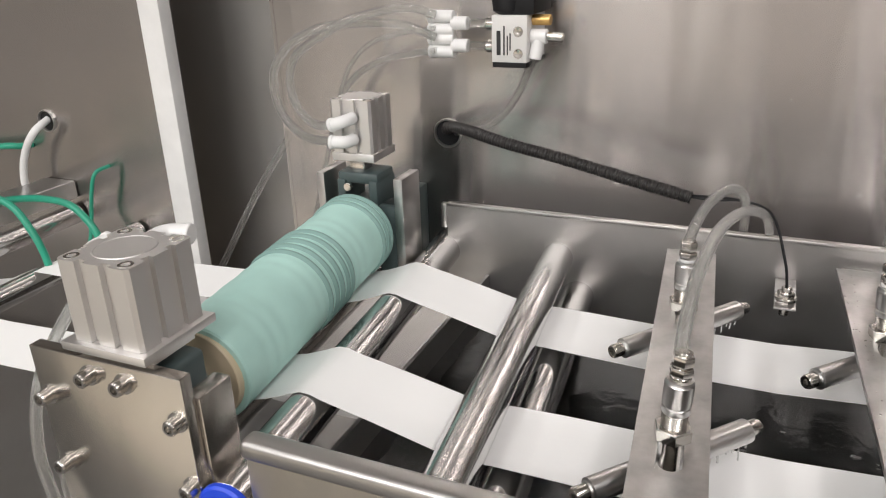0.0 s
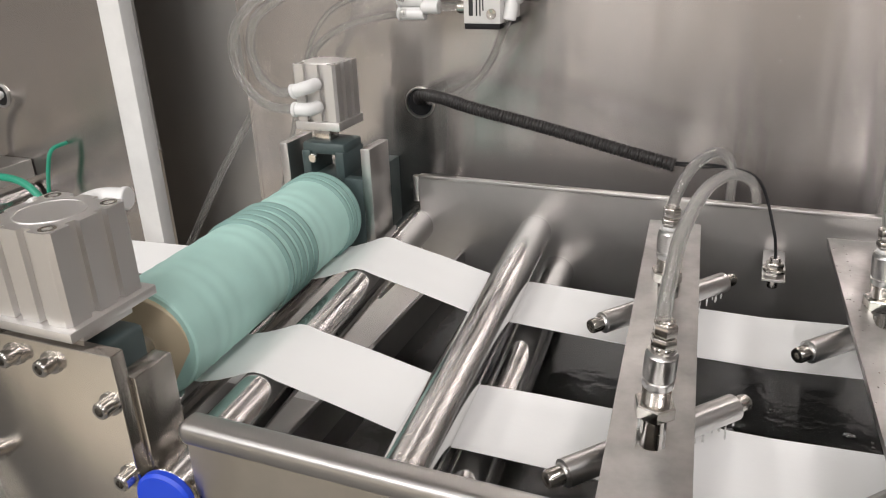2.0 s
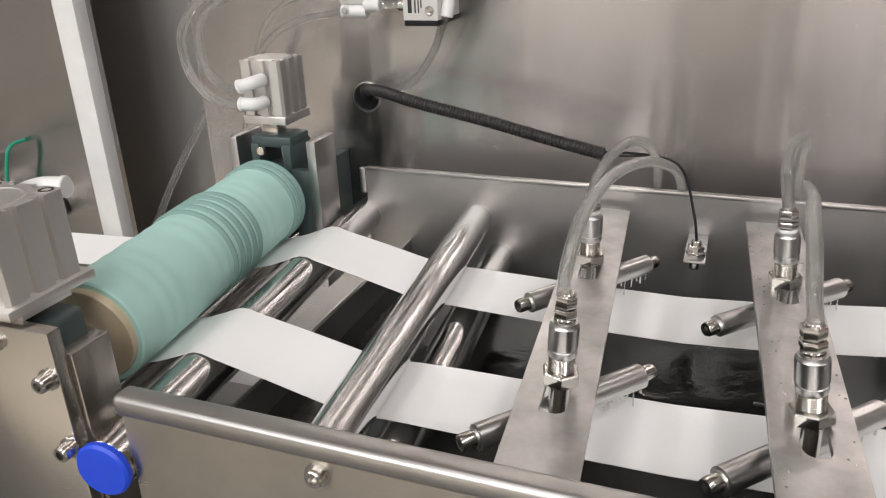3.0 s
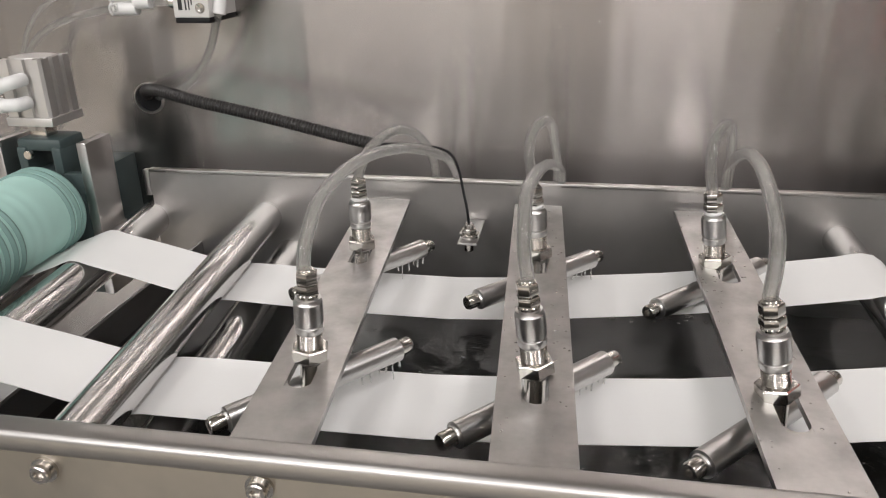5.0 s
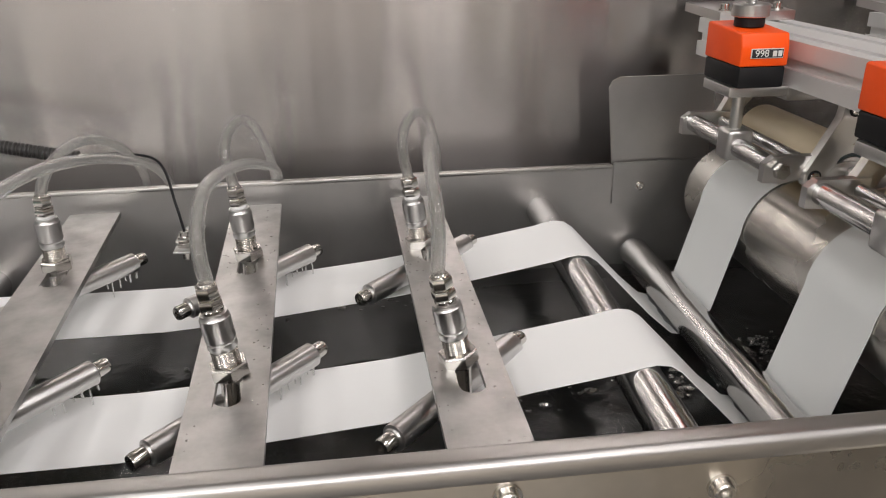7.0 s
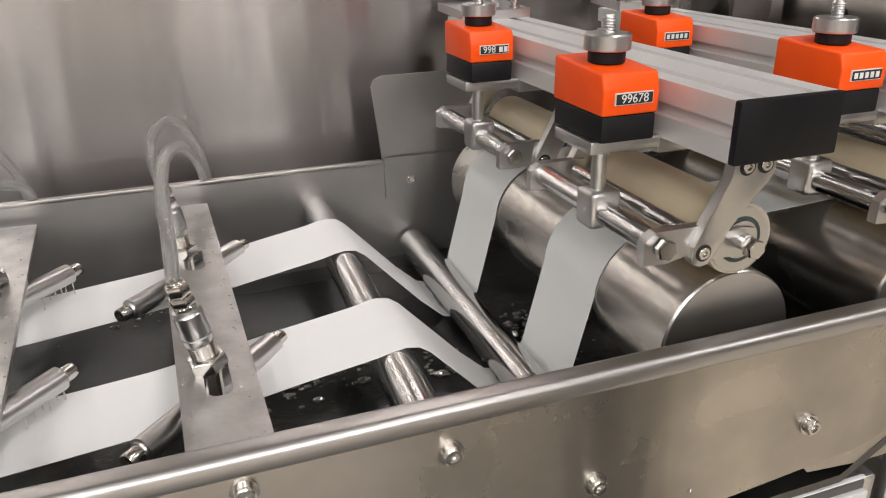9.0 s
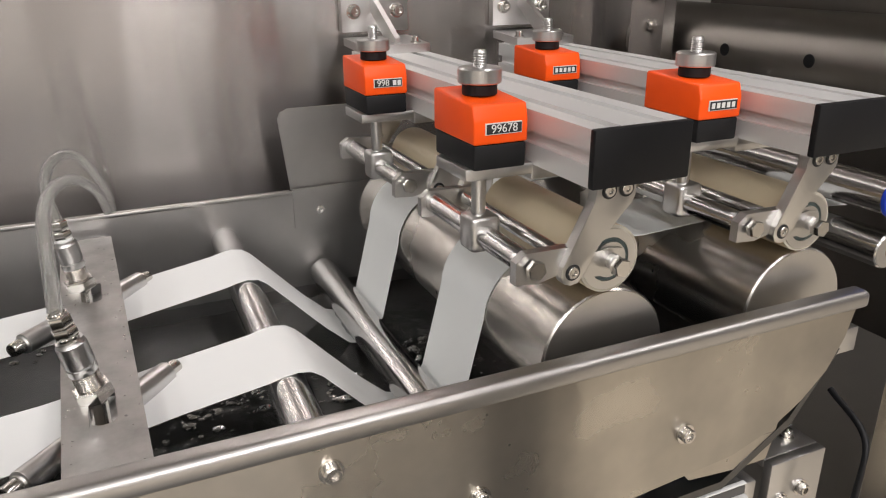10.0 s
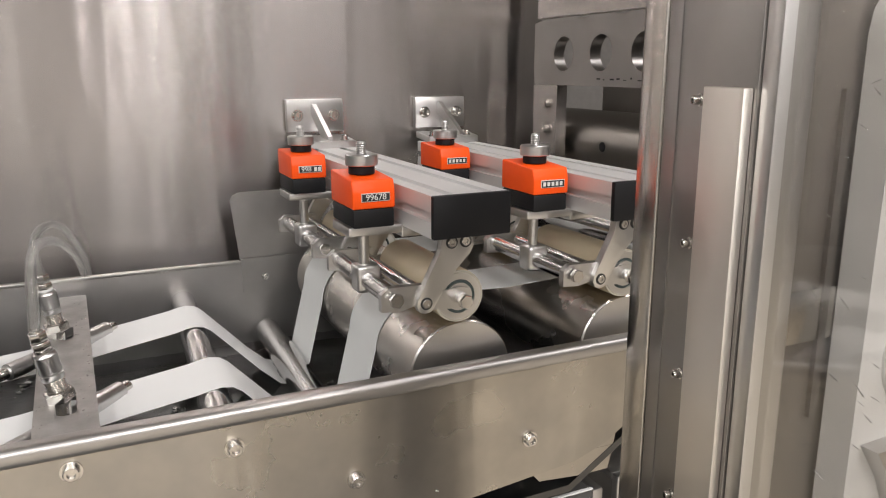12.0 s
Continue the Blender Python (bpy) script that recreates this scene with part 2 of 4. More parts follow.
def hose(bm, pts, radius, n=10, seg=14, ridge=None):
    """A round hose along a smooth line; ridge=(pitch, depth) corrugates it."""
    line = smooth_line(pts, n)
    if ridge:
        fine, total = [], 0.0
        for a, b in zip(line, line[1:]):
            m = max(1, int((b - a).length / (ridge[0] / 4)))
            fine += [a.lerp(b, k / m) for k in range(m)]
        line = fine + [line[-1]]
    prev = None
    side = None
    dist = 0.0
    for i, p in enumerate(line):
        d = (line[min(i + 1, len(line) - 1)] - line[max(i - 1, 0)]).normalized()
        side = d.orthogonal().normalized() if side is None else (side - d * side.dot(d)).normalized()
        up = d.cross(side)
        if i:
            dist += (p - line[i - 1]).length
        r = radius - (ridge[1] * (1 if math.sin(2 * math.pi * dist / ridge[0]) < 0 else 0) if ridge else 0)
        ring = [bm.verts.new(p + (side * math.cos(a) + up * math.sin(a)) * r) for a in (2 * math.pi * k / seg for k in range(seg))]
        if prev:
            for k in range(seg):
                l = (k + 1) % seg
                bm.faces.new((prev[k], prev[l], ring[l], ring[k]))
        else:
            bm.faces.new(list(reversed(ring)))
        prev = ring
    bm.faces.new(prev)
    return bm


def hexagon(bm, p0, p1, across, bevel=0.0004):
    n = (Vector(p1) - Vector(p0)).length
    r = across / math.sqrt(3)
    return lathe(bm, p0, p1, [(0, 0), (0, r * 0.93), (bevel * 2, r), (n - bevel * 2, r), (n, r * 0.93), (n, 0)], 6)


def prism(bm, outline, axis, a, b):
    """Extrudes an outline in the two other axes from a to b along the axis (0 x, 1 y, 2 z)."""
    def at(p, q):
        c = list(p)
        c.insert(axis, q)
        return Vector(c)
    lo = [bm.verts.new(at(p, a)) for p in outline]
    hi = [bm.verts.new(at(p, b)) for p in outline]
    bm.faces.new(lo)
    bm.faces.new(list(reversed(hi)))
    for k in range(len(outline)):
        l = (k + 1) % len(outline)
        bm.faces.new((lo[k], hi[k], hi[l], lo[l]))
    return bm


def finish(name, bm, mat, flat=32):
    bmesh.ops.recalc_face_normals(bm, faces=bm.faces)
    me = bpy.data.meshes.new(name)
    bm.to_mesh(me)
    bm.free()
    me.materials.append(mat)
    for p in me.polygons:
        p.use_smooth = True
    me.set_sharp_from_angle(angle=radians(flat))
    return me


def thing(name, at, label, category, group="", kind="", turn=0.0):
    ob = new(name)
    ob.empty_display_size = 0.02
    ob.matrix_basis = pose(*at, 0, 0, turn)
    ORIGIN[ob] = pose(*at, 0, 0, turn)
    return tagged(ob, label, category, group, kind)


def part(name, bm, mat, parent, label=""):
    """Links a bmesh in world coordinates as one mesh under a thing or under a part."""
    bm.transform(ORIGIN[parent].inverted())
    ob = new(name, finish(name, bm, mat))
    ob.parent = parent
    ORIGIN[ob] = ORIGIN[parent]
    if label:
        tagged(ob, label)
    return ob


def solo(name, bm, mat, label, category, group="", kind=""):
    """A thing that is a single mesh."""
    return tagged(new(name, finish(name, bm, mat)), label, category, group, kind)


B = bmesh.new


def socket_bolt(at, way, r, length, label="stainless socket head cap screw", group="machine screws"):
    """A cap screw whose head stands out from the place at along way, with a washer and a hex socket."""
    at, way = Vector(at), Vector(way).normalized()
    t = thing("cap_screw", at, label, "screw", group)
    part("washer", pipe(B(), at, at + way * r * 0.35, r * 1.35, r * 0.4, 24), NICKEL, t)
    h = lathe(B(), at + way * r * 0.35, at + way, [(0, r * 0.9), (0, r), (length * 0.85, r), (length, r * 0.85), (length, r * 0.55), (length * 0.5, r * 0.5), (length * 0.5, 0)], 24)
    part("head", h, NICKEL, t)
    return t


# ---- hall ----
def setting(name, bm, mat, label, category):
    return solo(name, bm, mat, label, category, kind="structure")


setting("floor", box(B(), -5, 6, -6, 3, -0.02, 0), FLOOR, "pale epoxy coated factory floor", "floor")
# added out of view so the trough front reflects something dark on the left
setting("dark_floor_strip", box(B(), -5, 1.25, -1.9, -0.40, 0, 0.006, 0.002), DARK_STRIP, "unseen dark floor strip added to darken reflections in the trough front", "floor")
setting("ceiling", box(B(), -5, 6, -6, 3, 3.0, 3.1), WALL, "plain light ceiling of the factory hall", "ceiling")
setting("wall_north", box(B(), -5, 6, 2.9, 3.0, 0, 3), WALL, "plain painted hall wall behind the machine", "wall")
setting("wall_south", box(B(), -5, 6, -6.1, -6.0, 0, 3), WALL, "plain painted hall wall", "wall")
setting("wall_west", box(B(), -5.1, -5, -6, 3, 0, 3), WALL, "plain painted hall wall", "wall")
setting("wall_east", box(B(), 6, 6.1, -6, 3, 0, 3), WALL, "plain painted hall wall", "wall")

# ---- machine frame ----
PY = 0.055  # face of the back panel
SY = 0.02  # face of the unwinding section and of the end plate


def machine_frame():
    bm = B()
    box(bm, -0.2156, 1.092, PY, PY + 0.004, 0.45, 1.75)
    setting("machine_panel", bm, PANEL, "brushed stainless steel back panel of the machine", "machine panel")
    setting("panel_edge", box(B(), -0.2200, -0.2160, PY, PY + 0.05, 0.45, 1.75), PANEL, "folded edge of the steel panel", "machine panel")
    setting("recess_wall", box(B(), -0.40, -0.21, PY + 0.051, PY + 0.056, 0.45, 1.75), DARKSTEEL, "dark grey sheet at the back of the recess", "machine panel")
    setting("side_panel", box(B(), -1.2, -0.362, SY + 0.004, SY + 0.008, 0.45, 1.75), PANEL, "brushed steel panel of the unwinding section", "machine panel")
    setting("panel_trim", box(B(), -0.362, -0.333, SY - 0.006, SY + 0.012, 0.45, 1.75, 0.001), WHITE_PAINT, "pale upright trim between two machine panels", "trim")
    setting("machine_bed", box(B(), -1.2, 1.6, -0.36, 0.0, 0.70, 0.72), DARKSTEEL, "steel machine bed under the trough", "machine bed")
    setting("machine_base", box(B(), -1.2, 1.6, -0.34, 0.15, 0.0, 0.70), WHITE_PAINT, "plain machine base standing on the floor", "machine base")


machine_frame()


# ---- rollers ----
SPIN = []


def roller(name, back, front, r, mat, label, shaft=0.004, group="web rollers", speed=True, profile=None):
    """A roller between two points on its axis; it turns with the web."""
    back, front = Vector(back), Vector(front)
    mid = (back + front) / 2
    d = front - back
    turn = math.degrees(math.atan2(d.x, -d.y))
    t = thing(name, mid, label, "roller", group, turn=turn)
    n = d.length
    prof = profile or [(0, 0), (0, r - 0.001), (0.001, r), (n - 0.001, r), (n, r - 0.001), (n, 0)]
    part("shell", lathe(B(), back, front, prof, 56), mat, t)
    if shaft:
        u = d.normalized()
        part("shaft", rod(B(), back - u * 0.012, front + u * 0.012, shaft, 20), MACHINED, t)
    if not profile and r < 0.016:
        u = d.normalized()
        for e, q in ((back, -1), (front, 1)):
            part("end_face", lathe(B(), e, e + u * q, [(0, r - 0.0012), (0.0004, r - 0.0014), (0.0004, 0.004), (-0.001, 0.0034), (-0.001, 0)], 40), MACHINED, t, "faced roller end with a centre hole")
    elif r > 0.04:
        part("end_face", lathe(B(), front, front + d.normalized(), [(0, r - 0.0010), (0.0005, r - 0.0012), (0.0005, 0)], 56), DRUM_END, t, "faced steel drum end")
    if speed:
        SPIN.append((t, mid, turn, r))
    return t


r1 = roller("guide_roller", (-0.005, 0.018, 0.951), (0.0295, -0.384, 0.951), 0.0157, POLISHED, "polished steel guide roller with a blue end cap", shaft=0)
part("end_cap", lathe(B(), (0.0295, -0.384, 0.951), (0.0298, -0.3875, 0.951), [(0, 0), (0, 0.0163), (0.003, 0.0163), (0.0045, 0.0148), (0.0045, 0)], 40), BLUE, r1, "blue plastic end cap")
roller("guide_roller", (0.111, 0.0, 0.9585), (0.1425, -0.372, 0.9585), 0.0146, POLISHED, "polished steel hold-down roller across the trough", shaft=0)
roller("guide_roller", (0.1315, 0.0, 0.9215), (0.1630, -0.372, 0.9215), 0.0155, POLISHED, "slim steel roller under the web", shaft=0)
roller("guide_roller", (0.606, 0.0, 0.9615), (0.5935, -0.372, 0.9615), 0.0125, POLISHED, "polished steel roller that lifts the web", shaft=0)
roller("guide_roller", (0.6955, -0.004, 0.9170), (0.690, -0.372, 0.9170), 0.0138, POLISHED, "slim steel roller that dips the web in water", shaft=0)
roller("guide_roller", (-0.066, -0.012, 0.9362), (-0.0345, -0.372, 0.9362), 0.0135, POLISHED, "steel counter roller below the silicone roller", shaft=0)
roller("guide_roller", (-0.43, 0.02, 0.9115), (-0.415, -0.372, 0.9115), 0.0125, POLISHED, "steel guide roller of the unwinding section", shaft=0)
roller("guide_roller", (-0.53, 0.02, 0.925), (-0.515, -0.372, 0.925), 0.0125, POLISHED, "steel guide roller of the unwinding section", shaft=0)

DX, DZ, DR = 0.769, 0.982, 0.0428
roller("drum", (DX, -0.03, DZ), (DX, -0.356, DZ), DR, DRUM, "large turned steel drum carrying the wet web", shaft=0, group="drums")
roller("drum", (DX + 0.152, -0.03, DZ), (DX + 0.152, -0.356, DZ), DR, DRUM, "large turned steel drum carrying the wet web", shaft=0, group="drums")


def teal_profile(n):
    """Sleeve with raised rings in two groups."""
    out = [(0, 0), (0, 0.034), (0.001, 0.0352)]
    d = 0.0025
    while d < n - 0.002:
        r = 0.0356
        r += 0.00018 * math.sin(d * 330 + 2 * math.sin(d * 90))
        out.append((d, r))
        d += 0.0008
    return out + [(n - 0.001, 0.0352), (n, 0.034), (n, 0)]


tb, tf = Vector((-0.0585, -0.075, 0.991)), Vector((-0.0365, -0.318, 0.984))
teal = roller("press_roller", tb, tf, 0.0356, TEAL, "pale teal silicone press roller with raised rings", shaft=0.008, group="press rollers", profile=teal_profile((tf - tb).length))
for d in (0.004, 0.012, 0.021, 0.088, 0.097, 0.107, 0.117, 0.128):
    u = (tf - tb).normalized()
    part("ring", lathe(B(), tb + u * (d - 0.003), tf, [(0, 0.0350), (0.0010, 0.0366), (0.0022, 0.0375), (0.0036, 0.0377), (0.0050, 0.0370), (0.0064, 0.0350)], 56), RING, teal, "greyish raised silicone ring")
part("hub", rod(B(), tf + Vector((0, 0.004, 0)), tf + Vector((0, -0.0025, 0)), 0.031), CREAM, teal, "cream plastic hub")


# ---- web ----
def web(yc, line, w, label):
    """One lane: a thin sheet that follows the rollers, built as a strip with thickness."""
    pts = [(-0.9, 0.80), (-0.56, 0.868), (-0.447, 0.916), (-0.440, 0.9205), (-0.431, 0.9242), (-0.421, 0.9246), (-0.36, 0.9248),
           (-0.2, 0.932), (-0.11, 0.944), (-0.085, 0.9485), (-0.066, 0.9502), (-0.050, 0.9512), (-0.035, 0.9555), (-0.020, 0.9615), (-0.013, 0.9648), (-0.006, 0.9672), (0.001, 0.9670), (0.009, 0.9645),
           (0.045, 0.9565), (0.092, 0.9448), (0.101, 0.9430), (0.111, 0.9425), (0.125, 0.9428), (0.16, 0.9425), (0.22, 0.9415), (0.30, 0.9418), (0.36, 0.9440), (0.41, 0.9475), (0.46, 0.9520), (0.50, 0.9575), (0.535, 0.9640), (0.585, 0.9717),
           (0.594, 0.9738), (0.602, 0.9748), (0.61, 0.9735), (0.6165, 0.969), (0.63, 0.9545), (0.66, 0.922), (0.679, 0.9045), (0.686, 0.9025), (0.694, 0.9025), (0.702, 0.9065), (0.710, 0.922)]
    for k in range(0, 11):
        a = math.pi - 0.05 - k * (math.pi / 2 - 0.05) / 10
        pts.append((DX + math.cos(a) * (DR + 0.0005), DZ + math.sin(a) * (DR + 0.0005)))
    pts += [(0.80, 1.0245), (0.85, 1.0225), (0.90, 1.0245), (0.921, 1.0254), (0.945, 1.0245), (1.0, 1.021), (1.05, 1.017)]
    th = 0.0004
    bm = B()
    rows = []
    for i, (x, z) in enumerate(pts):
        a, b = pts[max(i - 1, 0)], pts[min(i + 1, len(pts) - 1)]
        n = Vector((-(b[1] - a[1]), 0, b[0] - a[0])).normalized()
        row = []
        lane = np.interp(x, *zip(*line))
        for k in range(13):
            f = k / 12 * 2 - 1
            curl = 0.0011 * abs(f) ** 6 * (1 if 0.12 < x < 0.58 else 0.2) + 0.0005 * noise.noise((x * 9, f * 2 + yc * 30, 0))
            y = lane + f * (w * np.interp(x, (0.02, 0.16), (0.93, 1.0)) + 0.0009 * noise.noise((x * 14, yc * 50, f)))
            skew = -0.0855 * y * min(1, max(0, (0.45 - x) / 0.3))
            c = Vector((x + skew, y, z)) + n * curl
            row.append((bm.verts.new(c + n * th), bm.verts.new(c)))
        rows.append(row)
    for r, q in zip(rows, rows[1:]):
        for k in range(12):
            bm.faces.new((r[k][0], r[k + 1][0], q[k + 1][0], q[k][0]))
            bm.faces.new((r[k][1], q[k][1], q[k + 1][1], r[k + 1][1]))
        bm.faces.new((r[0][0], q[0][0], q[0][1], r[0][1]))
        bm.faces.new((r[12][0], r[12][1], q[12][1], q[12][0]))
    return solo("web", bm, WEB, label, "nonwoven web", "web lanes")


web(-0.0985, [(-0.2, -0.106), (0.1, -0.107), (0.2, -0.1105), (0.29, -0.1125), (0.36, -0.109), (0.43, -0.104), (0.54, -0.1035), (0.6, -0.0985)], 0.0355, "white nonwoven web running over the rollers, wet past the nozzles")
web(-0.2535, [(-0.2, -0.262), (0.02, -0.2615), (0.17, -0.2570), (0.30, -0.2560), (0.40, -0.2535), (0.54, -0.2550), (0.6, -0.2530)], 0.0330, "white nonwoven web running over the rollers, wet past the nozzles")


# ---- trough ----
def trough():
    t = thing("water_trough", (0.5, -0.19, 0.86), "stainless steel water trough with folded rims", "trough")
    part("back_wall", prism(B(), [(0.0, 0.86), (0.96, 0.86), (1.04, 0.90), (1.04, 1.0), (0.0, 1.0)], 1, 0.0, 0.003), TROUGH, t)
    part("back_rim", box(B(), 0.0, 0.67, -0.0015, 0.0055, 0.9975, 1.0012, 0.0012), RIM, t)
    outline = [(0.045, 0.86), (0.70, 0.884), (0.86, 0.899), (0.89, 0.909), (0.915, 0.925), (0.935, 0.944), (0.947, 0.967), (0.953, 0.99), (0.045, 0.99)]
    part("front_wall", prism(B(), outline, 1, -0.380, -0.376), FRONT, t)
    part("front_rim", box(B(), 0.045, 0.957, -0.386, -0.3715, 0.988, 1.0, 0.004, 4), RIM, t)
    # near-black colour carries the shade inside the tank
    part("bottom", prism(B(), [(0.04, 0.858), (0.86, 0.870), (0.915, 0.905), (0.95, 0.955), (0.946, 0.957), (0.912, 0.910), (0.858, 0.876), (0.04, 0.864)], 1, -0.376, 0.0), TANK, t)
    part("left_end", box(B(), 0.040, 0.043, -0.376, 0.0, 0.86, 0.93), TROUGH, t)
    part("splash_plate", prism(B(), [(0.671, 1.0005), (0.664, 1.068), (0.667, 1.074), (0.674, 1.077), (0.76, 1.077), (0.76, 1.0005)], 1, 0.003, 0.0055), TROUGH, t, "upright splash plate with a rounded corner")
    part("overlap_plate", prism(B(), [(0.6715, 0.965), (0.6715, 1.0025), (1.03, 1.0045), (1.03, 0.965)], 1, -0.0022, 0.0), TROUGH, t)
    part("rim_hook", box(B(), -0.006, 0.0, -0.002, 0.0045, 0.975, 1.0, 0.001), MACHINED, t)
    return t


trough()


def water():
    bm = B()
    nx, ny = 150, 50
    grid = []
    for i in range(nx + 1):
        row = []
        for j in range(ny + 1):
            x, y = 0.043 + 0.875 * i / nx, -0.376 + 0.376 * j / ny
            z = 0.9035 + 0.0007 * noise.noise((x * 40, y * 40, 0.3)) + (0.0009 * noise.noise((x * 95, y * 95, 2.0)) if x > 0.3 else 0)
            row.append(bm.verts.new((x, y, z)))
        grid.append(row)
    for i in range(nx):
        for j in range(ny):
            bm.faces.new((grid[i][j], grid[i + 1][j], grid[i + 1][j + 1], grid[i][j + 1]))
    return solo("water", bm, WATER, "dark rippled water standing in the trough", "water", kind="structure")


water()


def bubbles():
    """Foam and droplets on the water past the nozzles."""
    rng = random.Random(5)
    bm = B()
    spots = [(0.30, -0.19), (0.33, -0.33), (0.40, -0.18), (0.43, -0.335), (0.50, -0.175), (0.54, -0.19), (0.55, -0.33), (0.58, -0.18), (0.60, -0.34), (0.47, -0.03), (0.74, -0.17), (0.735, -0.19), (0.75, -0.34), (0.66, -0.2)]
    for k in range(800):
        cx, cy = rng.choice(spots)
        x, y = cx + rng.gauss(0, 0.020), cy + rng.gauss(0, 0.015)
        r = rng.uniform(0.0008, 0.0016) if rng.random() < 0.7 else rng.uniform(0.0018, 0.0036)
        bmesh.ops.create_icosphere(bm, subdivisions=1, radius=r, matrix=pose(x, min(y, -0.004), 0.9040) @ Matrix.Diagonal((rng.uniform(0.8, 1.9), rng.uniform(0.7, 1.2), 0.8, 1)))
    return solo("bubbles", bm, FOAM, "small bubbles floating on the water", "bubbles", kind="stuff")


bubbles()


# ---- spray bars ----
def spray_bar(back_x, front_x, nuts, label):
    """A flat cross bar with two slots, laid from wall to wall."""
    t = thing("spray_bar", ((back_x + front_x) / 2, -0.19, 0.981), label, "spray bar", "spray bars")
    hw, z0, z1 = 0.0198, 0.9812, 0.985
    yb, yf = -0.012, -0.372
    cx = lambda y: back_x + (front_x - back_x) * (y - yb) / (yf - yb)
    bm = B()

    def piece(y0, y1, a0, a1):
        lo, hi = [], []
        for y, s in ((y0, a0), (y0, a1), (y1, a1), (y1, a0)):
            lo.append(bm.verts.new((cx(y) + s, y, z0)))
            hi.append(bm.verts.new((cx(y) + s, y, z1)))
        bm.faces.new(hi)
        bm.faces.new(list(reversed(lo)))
        for k in range(4):
            l = (k + 1) % 4
            bm.faces.new((lo[k], lo[l], hi[l], hi[k]))
    s = 0.0068
    cuts = []
    for nx, ny in nuts:
        cuts += [ny + 0.004, ny - 0.030]
    ys = [yb] + cuts + [yf]
    piece(yb, yf, -hw, -s)
    piece(yb, yf, s, hw)
    for a, b in ((ys[0], ys[1]), (ys[2], ys[3]), (ys[4], ys[5])):
        piece(a, b, -s, s)
    for nx, ny in nuts:
        e, q = ny - 0.030, s - 0.0001
        for sg in (-1, 1):
            arc = [(cx(e) + sg * q * math.cos(a), e + q * (1 - math.sin(a))) for a in (0, 0.4, 0.8, 1.2, 1.57)]
            prism(bm, [(cx(e) + sg * q, e)] + arc, 2, z0, z1 - 0.0001)
    bmesh.ops.recalc_face_normals(bm, faces=bm.faces)
    bmesh.ops.remove_doubles(bm, verts=bm.verts, dist=1e-5)
    part("bar", bm, BAR, t)
    part("bracket", box(B(), cx(yb) - 0.015, cx(yb) + 0.015, -0.03, -0.0002, 0.977, 0.981, 0.0005), BAR, t)
    part("bracket", box(B(), cx(yf) - 0.015, cx(yf) + 0.015, -0.3755, -0.345, 0.977, 0.981, 0.0005), BAR, t)
    return t


def nozzle(x, y, angle, lean):
    """A spray nozzle below the bar with a threaded stem, nut and push-in coupling above it."""
    t = thing("spray_nozzle", (x, y, 0.985), "nickel plated spray nozzle clamped through the slot of a bar", "nozzle", "spray nozzles")
    up = Vector((lean, 0, 0.05)).normalized()
    base = Vector((x, y, 0.985))
    part("nut", hexagon(B(), base, base + up * 0.0075, 0.0185), NICKEL, t)
    thread = [(0, 0), (0, 0.0066)]
    for k in range(7):
        thread += [(0.0008 + k * 0.0013, 0.0071), (0.0014 + k * 0.0013, 0.0064)]
    thread += [(0.0105, 0)]
    part("thread", lathe(B(), base + up * 0.0075, base + up, thread, 24), NICKEL, t)
    part("coupling", lathe(B(), base + up * 0.0165, base + up, [(0, 0), (0, 0.0072), (0.001, 0.0077), (0.004, 0.0077), (0.0045, 0.0071), (0.0052, 0.0071), (0.0058, 0.0079), (0.018, 0.0079), (0.019, 0.0072), (0.0205, 0.007), (0.0205, 0)], 28), MACHINED, t, "satin coupling sleeve")
    part("collar", rod(B(), base + up * 0.037, base + up * 0.0395, 0.0058, 24), WHITE_PLASTIC if y > -0.2 else NICKEL, t)
    part("compression_nut", hexagon(B(), base + up * 0.0395, base + up * 0.0445, 0.0112), NICKEL, t)
    part("upper_nut", hexagon(B(), base + up * 0.0455, base + up * 0.052, 0.0105), NICKEL, t)
    part("tail", rod(B(), base + up * 0.0445, base + up * 0.0535, 0.0043, 20), NICKEL, t)
    c = Vector((x, y + 0.007, 0.9648))
    w = Vector((math.cos(radians(angle)), math.sin(radians(angle)), 0.02)).normalized()
    r = 0.0073
    body = [(0, 0), (0, r * 0.72), (0.001, r * 0.8), (0.0015, r), (0.111, r), (0.1115, r * 0.8), (0.1125, r * 0.72), (0.1125, 0)]
    part("tube_body", lathe(B(), c - w * 0.056, c, body, 32), MACHINED, t)
    for q in (-1, 1):
        e = c + w * q * 0.056
        part("end_plug", lathe(B(), e, e + w * q, [(0, 0), (0, r * 0.66), (0.007, r * 0.68), (0.0085, r * 0.6), (0.0085, r * 0.3), (0.005, r * 0.28), (0.005, 0)], 24), NICKEL, t)
    part("stem", rod(B(), (x, y - 0.004, 0.965), (x, y, 0.985), 0.0058, 20), NICKEL, t)
    return t


BARS = [(0.2305, 0.2585, [(0.2375, -0.123), (0.2515, -0.281)], (50, 48), (0.0, 0.002)),
        (0.3610, 0.3785, [(0.3665, -0.123), (0.3740, -0.278)], (45, 46), (-0.004, -0.006)),
        (0.4920, 0.4975, [(0.4880, -0.121), (0.4935, -0.283)], (44, 46), (-0.007, -0.010))]
for bx, fx, nuts, angles, leans in BARS:
    spray_bar(bx, fx, nuts, "flat blasted steel cross bar holding two spray nozzles")
    for (nx, ny), ang, lean in zip(nuts, angles, leans):
        nozzle(nx, ny, ang, lean)


